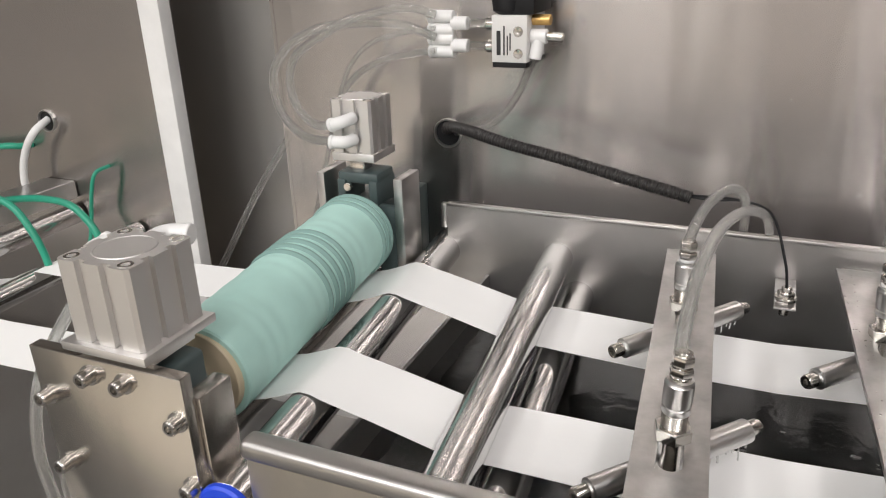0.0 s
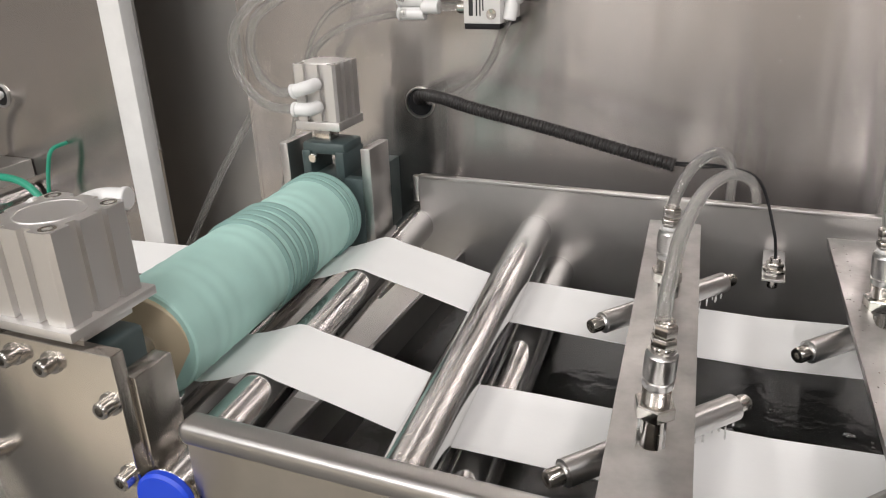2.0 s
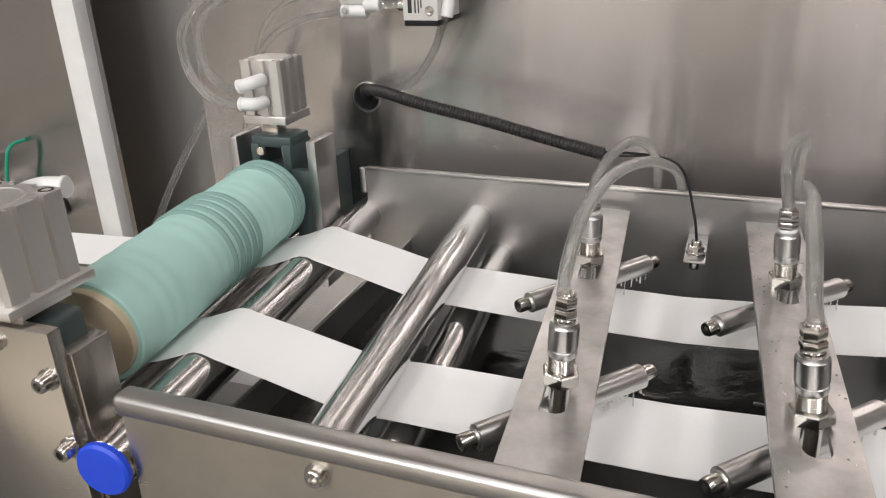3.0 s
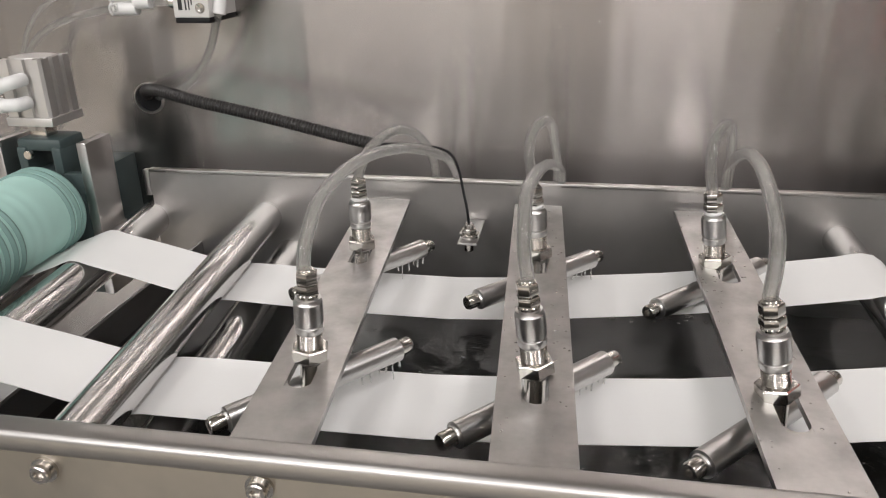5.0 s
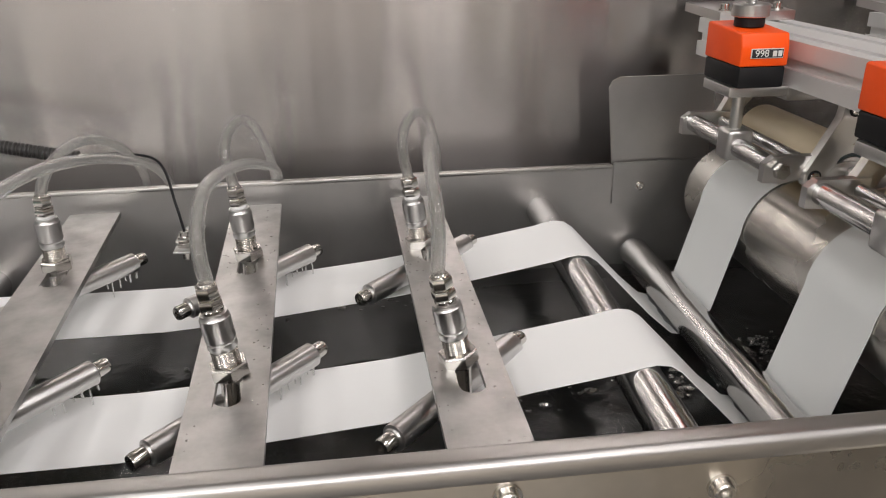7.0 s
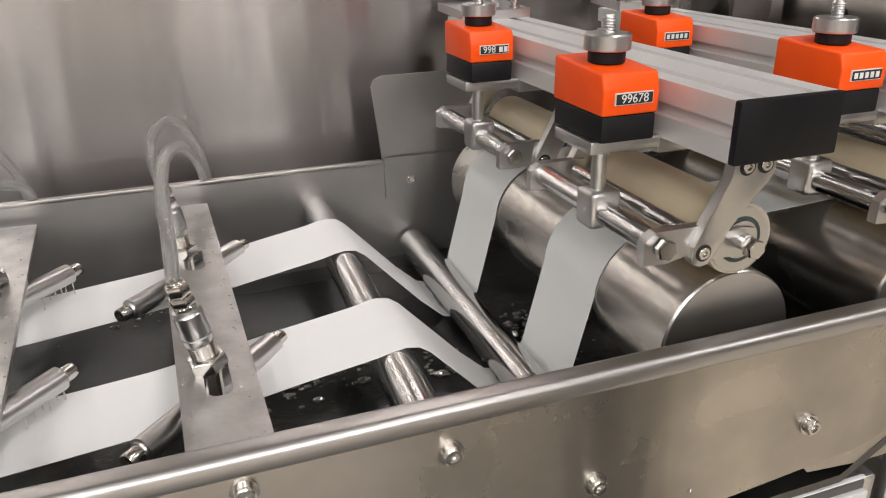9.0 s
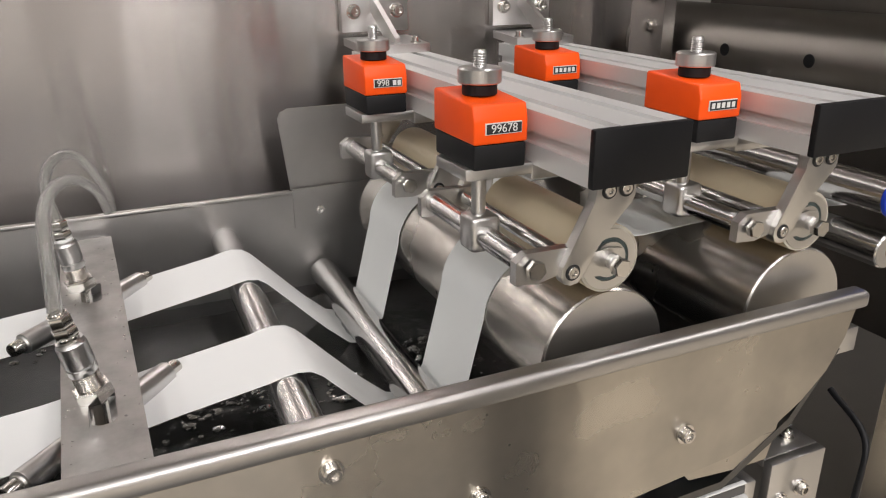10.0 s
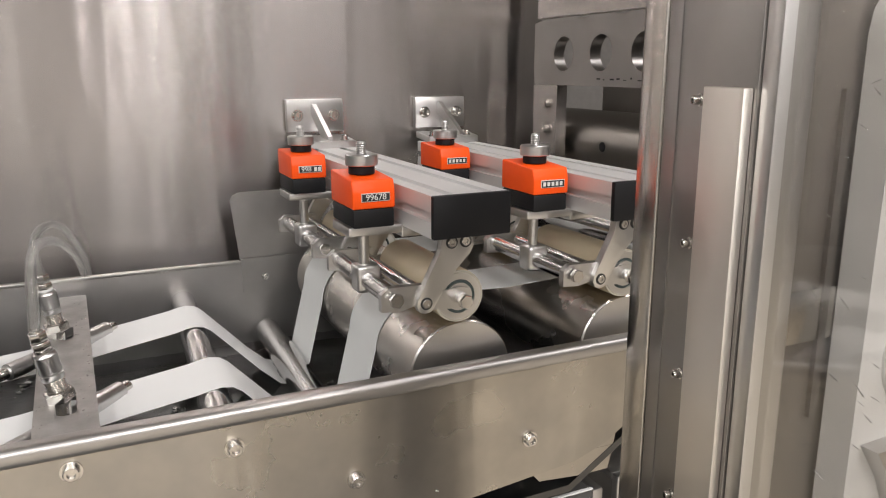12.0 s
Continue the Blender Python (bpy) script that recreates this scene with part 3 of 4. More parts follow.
def water_tube(pts, label="clear plastic tube feeding a spray nozzle", r=0.0038):
    t = thing("clear_tube", pts[0], label, "hose", "clear tubes")
    part("tube", hose(B(), pts, r), TUBE, t)
    part("bore", hose(B(), pts, r * 0.62), TUBE, t).data.flip_normals()
    return t


TOPZ = 1.0375
FEEDS = [
    [(0.2372, -0.123, TOPZ), (0.2400, -0.120, 1.0480), (0.2450, -0.108, 1.0580), (0.2530, -0.088, 1.0630), (0.2600, -0.066, 1.0600), (0.2660, -0.042, 1.0490), (0.2690, -0.020, 1.0330), (0.2690, 0.008, 1.0100), (0.2690, 0.014, 0.985)],
    [(0.2520, -0.281, TOPZ), (0.2520, -0.277, 1.0480), (0.2530, -0.268, 1.0590), (0.2540, -0.250, 1.0680), (0.2570, -0.215, 1.0720), (0.2610, -0.170, 1.0690), (0.2690, -0.115, 1.0590), (0.2780, -0.060, 1.0420), (0.2860, -0.012, 1.0200), (0.2910, 0.014, 0.990)],
    [(0.3620, -0.123, TOPZ), (0.3595, -0.122, 1.0510), (0.3580, -0.118, 1.0610), (0.3600, -0.104, 1.0710), (0.3660, -0.085, 1.0740), (0.3710, -0.062, 1.0650), (0.3730, -0.030, 1.0440), (0.3750, -0.004, 1.0210), (0.3760, 0.014, 0.985)],
    [(0.3685, -0.278, TOPZ), (0.3660, -0.274, 1.0520), (0.3650, -0.262, 1.0650), (0.3650, -0.235, 1.0720), (0.3680, -0.190, 1.0680), (0.3710, -0.120, 1.0520), (0.3760, -0.060, 1.0330), (0.3790, -0.008, 1.0130), (0.3800, 0.014, 0.985)],
    [(0.4805, -0.121, TOPZ), (0.4775, -0.120, 1.0550), (0.4790, -0.112, 1.0680), (0.4850, -0.098, 1.0740), (0.4930, -0.078, 1.0730), (0.5010, -0.055, 1.0630), (0.5080, -0.025, 1.0430), (0.5140, 0.000, 1.0200), (0.5170, 0.014, 0.985)],
    [(0.4825, -0.283, TOPZ), (0.4835, -0.280, 1.0570), (0.4835, -0.270, 1.0710), (0.4840, -0.245, 1.0800), (0.4875, -0.205, 1.0810), (0.4950, -0.140, 1.0690), (0.5020, -0.075, 1.0480), (0.5090, -0.016, 1.0210), (0.5150, 0.014, 0.985)],
]
for line in FEEDS:
    water_tube(line)


def droplets():
    """Drops of spray on the bars and the panel."""
    rng = random.Random(21)
    bm = B()
    for bx, fx, nuts, angles, leans in BARS[1:]:
        for k in range(70):
            y = rng.uniform(-0.365, -0.02)
            x = bx + (fx - bx) * (y + 0.012) / -0.36 + rng.choice((-1, 1)) * rng.uniform(0.0085, 0.0190)
            r = rng.uniform(0.0003, 0.0010)
            bmesh.ops.create_icosphere(bm, subdivisions=1, radius=r, matrix=pose(x, y, 0.985) @ Matrix.Diagonal((1, 1, 0.6, 1)))
    for k in range(46):
        x, z, r = rng.uniform(0.28, 0.74), 1.02 + 0.20 * rng.random() ** 1.6, rng.uniform(0.0005, 0.0011)
        bmesh.ops.create_icosphere(bm, subdivisions=1, radius=r, matrix=pose(x, PY, z) @ Matrix.Diagonal((1, 0.5, 1.1, 1)))
    return solo("droplets", bm, FOAM, "small water drops on the bars and the back panel", "droplets", kind="stuff")


droplets()


def water_strands():
    """Thin strings of water that fall from the far ends of the nozzle tubes."""
    rng = random.Random(8)
    bm = B()
    for bx, fx, nuts, angles, leans in BARS:
        for (nx, ny), ang in zip(nuts, angles):
            for k in range(6):
                d = 0.030 + 0.0052 * k + rng.uniform(-0.001, 0.001)
                x, y = nx + d * math.cos(radians(ang)), ny + 0.007 + d * math.sin(radians(ang))
                rod(bm, (x, y, 0.9610), (x + rng.uniform(-0.001, 0.001), y, 0.9610 - rng.uniform(0.006, 0.016)), rng.uniform(0.0004, 0.0008), 6, 0.0002)
    return solo("water_strands", bm, FOAM, "thin strings of water falling from the nozzles", "water", kind="stuff")


water_strands()


def level_sensor():
    c = Vector((0.3065, -0.0008, 0.972))
    t = thing("level_sensor", c, "small threaded level sensor in the trough wall", "sensor")
    p = Vector((0.3065, -0.045, 0.968))
    part("angle_bracket", box(B(), 0.2985, 0.3145, -0.058, -0.0005, 0.9635, 0.9655, 0.0006), MACHINED, t)
    up = Vector((0, 0, 1))
    part("lower_nut", hexagon(B(), p + up * -0.0025, p + up * 0.001, 0.0135), NICKEL, t)
    part("washer", rod(B(), p + up * 0.001, p + up * 0.0022, 0.0085, 24), NICKEL, t)
    part("upper_nut", hexagon(B(), p + up * 0.0022, p + up * 0.0062, 0.0115), NICKEL, t)
    part("barrel", rod(B(), p + up * -0.014, p + up * 0.010, 0.004, 20), NICKEL, t)
    cable = hose(B(), [p + up * 0.009, p + Vector((-0.004, 0.004, 0.03)), p + Vector((-0.018, 0.03, 0.058)), (0.262, -0.012, 1.034), (0.224, -0.008, 1.033)], 0.0011, 8, 8)
    part("cable", cable, BLACK, t, "thin black cable")
    return t


level_sensor()


# ---- drying section: press units above the drums ----
def indicator(x, y, digits):
    """Orange digital position indicator on a lead screw."""
    t = thing("position_indicator", (x, y, 1.094), "orange and black digital position indicator with a steel knob", "position indicator", "position indicators")
    hx, hy = 0.0158, 0.0255
    part("lower_housing", box(B(), x - hx, x + hx, y - hy, y + hy, 1.0965, 1.1105, 0.0015), BLACK, t)
    bm = B()
    prism(bm, [(y - hy - 0.0006, 1.1105), (y - hy - 0.0006, 1.123), (y - hy + 0.002, 1.1315), (y + hy - 0.001, 1.1345), (y + hy + 0.0006, 1.1335), (y + hy + 0.0006, 1.1105)], 0, x - hx - 0.0006, x + hx + 0.0006)
    bmesh.ops.bevel(bm, geom=list(bm.edges), offset=0.0014, segments=3, profile=0.5, affect="EDGES")
    part("housing", bm, ORANGE, t)
    part("window_frame", box(B(), x - 0.0098, x + 0.0120, y - hy - 0.0014, y - hy - 0.0004, 1.1160, 1.1222), DIGIT, t, "pale frame of the counter window")
    part("counter_window", box(B(), x - 0.0093, x + 0.0115, y - hy - 0.0019, y - hy - 0.0014, 1.1165, 1.1217), INK, t)
    if digits:
        cu = bpy.data.curves.new("digits", "FONT")
        cu.body, cu.size, cu.align_x, cu.align_y, cu.extrude = digits, 0.0064, "CENTER", "CENTER", 0.0001
        tmp = new("digits", cu)
        me = bpy.data.meshes.new_from_object(tmp.evaluated_get(bpy.context.evaluated_depsgraph_get()))
        bpy.data.objects.remove(tmp)
        bm = B()
        bm.from_mesh(me)
        bm.transform(pose(x + 0.0011, y - hy - 0.0021, 1.1191, 90, 0, 0))
        if len(digits) < 5:
            bm.transform(pose(-0.0040, 0, 0))
            for k in range(2):
                box(bm, x + 0.0045 + k * 0.0036, x + 0.0071 + k * 0.0036, y - hy - 0.0022, y - hy - 0.0019, 1.1172, 1.1208)
        part("digits", bm, DIGIT, t, "white counter digits")
    else:
        bm = B()
        for k in range(5):
            box(bm, x - 0.0084 + k * 0.0039, x - 0.0060 + k * 0.0039, y - hy - 0.0022, y - hy - 0.0019, 1.1175, 1.1207)
        part("digits", bm, DIGIT, t)
    up = Vector((0, 0, 1))
    c = Vector((x, y, 1.133))
    part("knob_base", rod(B(), c, c + up * 0.0065, 0.0098, 32), BLACK, t)
    part("knob", lathe(B(), c + up * 0.0065, c + up, [(0, 0), (0, 0.0118), (0.0006, 0.0122), (0.0076, 0.0122), (0.0084, 0.0114), (0.0084, 0)], 40), MACHINED, t)
    sc = [(0, 0), (0, 0.0036)]
    for k in range(6):
        sc += [(0.0006 + k * 0.0014, 0.0038), (0.0013 + k * 0.0014, 0.0032)]
    sc += [(0.0092, 0.003), (0.0097, 0)]
    part("lead_screw", lathe(B(), c + up * 0.0148, c + up, sc, 20), MACHINED, t)
    part("spindle", rod(B(), (x, y, 1.062), (x, y, 1.097), 0.0042, 20), MACHINED, t)
    return t


def profile_outline(x, z):
    """Section of the slotted 60 x 30 extrusion, in x and z."""
    w, h, g, d = 0.030, 0.015, 0.0035, 0.004
    pts = [(-w, -h)]
    for c in (-0.015, 0.015):
        pts += [(c - g, -h), (c - g, -h + d), (c + g, -h + d), (c + g, -h)]
    pts += [(w, -h), (w, -g), (w - d, -g), (w - d, g), (w, g), (w, h)]
    for c in (0.015, -0.015):
        pts += [(c + g, h), (c + g, h - d), (c - g, h - d), (c - g, h)]
    pts += [(-w, h), (-w, g), (-w + d, g), (-w + d, -g), (-w, -g)]
    return [(x + a, z + b) for a, b in pts]


def press_unit(dx, codes):
    """Beam, wall bracket, press rollers and rods above one drum."""
    cx, cz = 0.7655 + dx, 1.110
    beam = thing("profile_beam", (cx, -0.18, 1.095), "slotted aluminium profile beam with a black end cap", "beam", "profile beams")
    part("extrusion", prism(B(), profile_outline(cx, cz), 1, -0.377, -0.002), ALU, beam)
    part("end_cap", box(B(), cx - 0.0303, cx + 0.0303, -0.3815, -0.3765, cz - 0.0153, cz + 0.0153, 0.0012), BLACK, beam, "black plastic end cap")
    bc = 0.776 + dx * 1.075
    br = thing("wall_bracket", (bc, PY, 1.15), "machined aluminium wall bracket bolted to the panel", "bracket", "wall brackets")
    part("wall_plate", box(B(), bc - 0.034, bc + 0.034, 0.0455, PY - 0.0002, 1.1370, 1.1745, 0.001), MACHINED, br)
    part("foot_plate", prism(B(), [(cx - 0.031, -0.040), (cx + 0.031, -0.040), (bc + 0.033, 0.0455), (bc - 0.033, 0.0455)], 2, 1.1252, 1.1325), MACHINED, br)
    part("gusset", prism(B(), [(0.0455, 1.156), (0.0455, 1.169), (0.040, 1.169), (-0.020, 1.136), (-0.020, 1.1325), (0.006, 1.1325)], 0, bc - 0.005, bc), MACHINED, br)
    for q in (-0.022, 0.022):
        socket_bolt((bc + q, 0.0455, 1.156), (0, -1, 0), 0.0052, 0.006)
        socket_bolt((cx + q, -0.028, 1.1325), (0, 0, 1), 0.0035, 0.0045)
    for q, (y, code) in enumerate(((-0.1295, codes[0]), (-0.3040, codes[1]))):
        indicator(cx - 0.054, y, code)
        y0, y1 = y - 0.058, y + 0.068
        u = thing("press_arm_unit", (cx - 0.02, y, 1.09), "press roller lever with steel rods and brackets", "press lever", "press levers")
        part("carrier_plate", box(B(), cx - 0.072, cx - 0.030, y - 0.020, y + 0.020, 1.0895, 1.0965, 0.001), MACHINED, u)
        part("under_plate", box(B(), cx - 0.0298, cx + 0.026, y - 0.018, y + 0.018, 1.0855, 1.0948, 0.0012), MACHINED, u)
        xr, zr = cx - 0.053, 1.0515
        part("clamp", box(B(), xr - 0.0095, xr + 0.0095, y - 0.009, y + 0.009, zr - 0.0095, zr + 0.0125, 0.003, 3), MACHINED, u)
        part("push_rod", rod(B(), (xr, y0 - 0.001, zr), (xr, y1 - 0.001, zr), 0.0068, 28), POLISHED, u, "polished steel push rod")
        part("guide_rod", rod(B(), (cx - 0.032, y0 + 0.006, 1.0535), (cx - 0.032, y1 - 0.006, 1.0535), 0.0042, 24), POLISHED, u)
        for yy in (y0, y1):
            part("link_plate", prism(B(), [(xr - 0.010, zr - 0.0085), (xr + 0.004, zr - 0.0095), (cx - 0.024, zr - 0.004), (cx - 0.024, zr + 0.008), (xr - 0.004, zr + 0.0085), (xr - 0.010, zr + 0.004)], 1, yy - 0.003, yy + 0.003), MACHINED, u)
            arm = [(cx - 0.0375, 1.0445), (cx - 0.0357, 1.0405), (cx - 0.0315, 1.0388), (cx - 0.0268, 1.0396), (cx - 0.0240, 1.0428), (cx - 0.0150, 1.0585), (cx - 0.0060, 1.0700), (cx + 0.0045, 1.0800), (cx + 0.0070, 1.0850), (cx + 0.0070, 1.0948), (cx - 0.0180, 1.0948), (cx - 0.0185, 1.0835), (cx - 0.0370, 1.0500)]
            yo = yy - 0.0035 if yy == y0 else yy + 0.0035
            sgn = -1 if yy == y0 else 1
            bm = prism(B(), arm, 1, yo - 0.0035, yo + 0.0035)
            bmesh.ops.bevel(bm, geom=list(bm.edges), offset=0.0006, segments=2, profile=0.5, affect="EDGES")
            part("arm", bm, ARM, u)
            yl = yo - sgn * 0.0042
            part("axle_link", prism(B(), [(cx - 0.030, 1.0395), (cx - 0.002, 1.0372), (cx + 0.0045, 1.0390), (cx + 0.0068, 1.0440), (cx + 0.0068, 1.0520), (cx - 0.002, 1.0535), (cx - 0.020, 1.0515)], 1, yl - 0.0006, yl + 0.0006), ARM, u)
            w = Vector((0, sgn, 0))
            part("hex_bolt", hexagon(B(), Vector((xr, yo + sgn * 0.0005, zr)), Vector((xr, yo + sgn * 0.0055, zr)), 0.0095), NICKEL, u)
            part("axle_bolt", hexagon(B(), Vector((cx, yo + sgn * 0.001, 1.0445)), Vector((cx, yo + sgn * 0.0075, 1.0445)), 0.0095), NICKEL, u)
            for bx_, bz_ in ((cx - 0.0105, 1.0893), (cx + 0.0005, 1.0893), (cx - 0.0305, 1.0465)):
                p = Vector((bx_, yo + sgn * 0.0036, bz_))
                # flat black disc paints the shade of the counterbore round the screw
                part("recess_shade", lathe(B(), p, p + w, [(0, 0.0046), (0.0003, 0.0046), (0.0003, 0.0030), (0.0002, 0)], 24), INK, u, "flat black disc for the shaded counterbore")
                part("arm_screw", lathe(B(), p + w * 0.0002, p + w, [(0, 0.0033), (0.0009, 0.0033), (0.0012, 0.0029), (0.0012, 0.0017), (0.0002, 0.0016), (0.0002, 0)], 24), NICKEL, u, "socket screw")
        pr = roller("nip_roller", (cx, y1 - 0.008, 1.0455), (cx, y0 + 0.004, 1.0455), 0.0200, CREAM, "cream polyurethane nip roller with a steel core", shaft=0, group="nip rollers")
        e = Vector((cx, y0 + 0.004, 1.0455))
        part("rim", pipe(B(), e, e + Vector((0, -0.0010, 0)), 0.0197, 0.0180, 40), RIM_PU, pr, "pale translucent polyurethane rim")
        part("core_ring", pipe(B(), e, e + Vector((0, -0.0016, 0)), 0.0180, 0.0130, 36), ARM, pr, "steel bearing ring")
        part("core_gap", pipe(B(), e, e + Vector((0, -0.0003, 0)), 0.0130, 0.0105, 36), BEARING, pr, "dark gap round the bearing")
        part("bearing", pipe(B(), e, e + Vector((0, -0.0022, 0)), 0.0105, 0.004, 30), ARM, pr)
        part("axle", rod(B(), e + Vector((0, -0.008, 0)), e + Vector((0, 0.01, 0)), 0.0045, 20), MACHINED, pr)


press_unit(0.0, ("998", "99678"))
press_unit(0.151, ("", ""))


# ---- front screws of the trough ----
for sx, sz in ((0.159, 0.977), (0.262, 0.980), (0.4995, 0.978), (0.594, 0.972), (0.675, 0.929), (0.8165, 0.929)):
    socket_bolt((sx, -0.380, sz), (0, -1, 0), 0.0048, 0.004)
socket_bolt((0.6965, -0.0022, 0.9805), (0, -1, 0), 0.003, 0.0022)


# ---- left: press roller stands ----
def compact_cylinder(x0, x1, y0, y1, z0, z1, label):
    t = thing("pneumatic_cylinder", ((x0 + x1) / 2, (y0 + y1) / 2, z0), label, "pneumatic cylinder", "pneumatic cylinders")
    bm = B()
    g, d = 0.0028, 0.0035
    out = []
    xm, ym = (x0 + x1) / 2, (y0 + y1) / 2
    o = (x1 - x0) * 0.17

    def side(a, b, fixed, horizontal, inward):
        m = (a + b) / 2
        s = 1 if b > a else -1
        res = []
        for c in (m - s * o, m + s * o):
            for q, dd in ((-s * g, 0), (-s * g, d), (s * g, d), (s * g, 0)):
                res.append((c + q, fixed + inward * dd) if horizontal else (fixed + inward * dd, c + q))
        return res
    c = 0.0022
    out += [(x0 + c, y0)] + side(x0, x1, y0, True, 1) + [(x1 - c, y0), (x1, y0 + c)]
    out += side(y0, y1, x1, False, -1) + [(x1, y1 - c), (x1 - c, y1)]
    out += side(x1, x0, y1, True, -1) + [(x0 + c, y1), (x0, y1 - c)]
    out += side(y1, y0, x0, False, 1) + [(x0, y0 + c)]
    prism(bm, out, 2, z0, z1)
    part("body", bm, ALU_CYL, t)
    part("end_ring", lathe(B(), (xm, ym, z1), (xm, ym, z1 + 1), [(0, 0.0175), (0.0005, 0.0173), (0.0005, 0.0165), (0.0002, 0.0162), (0.0002, 0)], 48), ALU_CYL, t)
    for a in (-1, 1):
        for b in (-1, 1):
            p = Vector((xm + a * (x1 - x0) * 0.38, ym + b * (y1 - y0) * 0.38, z1))
            part("tie_screw", lathe(B(), p, p + Vector((0, 0, 1)), [(0, 0.0042), (0.0003, 0.0042), (0.0003, 0.0026), (-0.0008, 0.0024), (-0.0008, 0)], 20), NICKEL, t)
    return t


def elbow(p, way, out, label="white push-in elbow fitting"):
    """A plastic elbow: from the port p along way, then along out."""
    p, way, out = Vector(p), Vector(way).normalized(), Vector(out).normalized()
    t = thing("elbow_fitting", p, label, "fitting", "push-in fittings")
    c = p + way * 0.011
    bm = hose(B(), [p, p + way * 0.007, c + out * 0.004, c + out * 0.013], 0.0056, 6, 18)
    part("elbow_body", bm, WHITE_PLASTIC, t)
    part("release_ring", rod(B(), c + out * 0.013, c + out * 0.0165, 0.0063, 24), WHITE_PLASTIC, t)
    return c + out * 0.0165


compact_cylinder(-0.060, -0.010, -0.384, -0.334, 1.0400, 1.0885, "square anodised compact air cylinder on the front stand")
compact_cylinder(-0.0865, -0.0455, -0.058, -0.017, 1.0600, 1.1080, "square anodised compact air cylinder on the rear stand")


def front_stand():
    t = thing("front_stand", (-0.04, -0.36, 0.87), "milled steel stand carrying the press roller bearing", "roller stand")
    part("flange", box(B(), -0.066, -0.006, -0.388, -0.330, 1.0345, 1.0398, 0.0006), ALU_CYL, t)
    part("face_plate", box(B(), -0.097, 0.0135, -0.3855, -0.377, 0.80, 1.0300, 0.0008), PLATE, t)
    part("side_block", box(B(), 0.004, 0.016, -0.3765, -0.350, 0.80, 1.0135, 0.001), PLATE, t)
    part("side_block", box(B(), -0.095, -0.083, -0.3765, -0.350, 0.80, 1.0135, 0.001), PLATE, t)
    part("bearing_block", box(B(), -0.060, -0.009, -0.371, -0.340, 0.955, 1.0215, 0.004, 3), BEARING, t, "dark painted bearing block")
    part("clevis", box(B(), -0.062, -0.010, -0.378, -0.345, 1.0295, 1.0343, 0.0006), ALU_CYL, t)
    part("clevis_stem", box(B(), -0.050, -0.030, -0.366, -0.350, 1.0200, 1.0296, 0.0006), NICKEL, t)
    for x, z in ((-0.052, 1.0195), (-0.0265, 1.0195), (0.0075, 1.003), (-0.089, 0.999), (-0.088, 0.951), (0.0095, 0.9605)):
        socket_bolt((x, -0.3855, z), (0, -1, 0), 0.0046, 0.0068, group="stand screws")


front_stand()


def rear_stand():
    t = thing("rear_stand", (-0.065, -0.02, 0.87), "steel rear stand with a dark bearing block", "roller stand")
    part("flange", box(B(), -0.0875, -0.0445, -0.059, -0.016, 1.0525, 1.0598, 0.0006), ALU_CYL, t)
    part("coupling", box(B(), -0.077, -0.061, -0.048, -0.032, 1.036, 1.0525, 0.001), NICKEL, t)
    bm = B()
    box(bm, -0.086, -0.044, -0.056, -0.020, 0.955, 1.012, 0.003)
    box(bm, -0.086, -0.077, -0.058, -0.020, 1.010, 1.034, 0.002)
    box(bm, -0.053, -0.044, -0.058, -0.020, 1.010, 1.034, 0.002)
    box(bm, -0.086, -0.044, -0.056, -0.022, 1.030, 1.041, 0.003)
    part("bearing_block", bm, BEARING, t, "dark painted bearing block with square window")
    part("set_screw", rod(B(), (-0.073, -0.0575, 1.028), (-0.073, -0.062, 1.028), 0.004, 20), NICKEL, t)
    part("guide_plate", box(B(), -0.025, -0.016, -0.062, -0.026, 0.90, 1.0400, 0.0008), MACHINED, t)
    part("mount", box(B(), -0.104, -0.046, -0.020, PY, 0.90, 1.000, 0.001), BEARING, t)
    part("guide_plate", box(B(), -0.105, -0.097, -0.062, -0.020, 0.90, 1.0400, 0.0008), MACHINED, t)
    part("guide_lip", box(B(), -0.044, -0.0255, -0.060, -0.050, 0.90, 1.012, 0.0008), BEARING, t)


rear_stand()


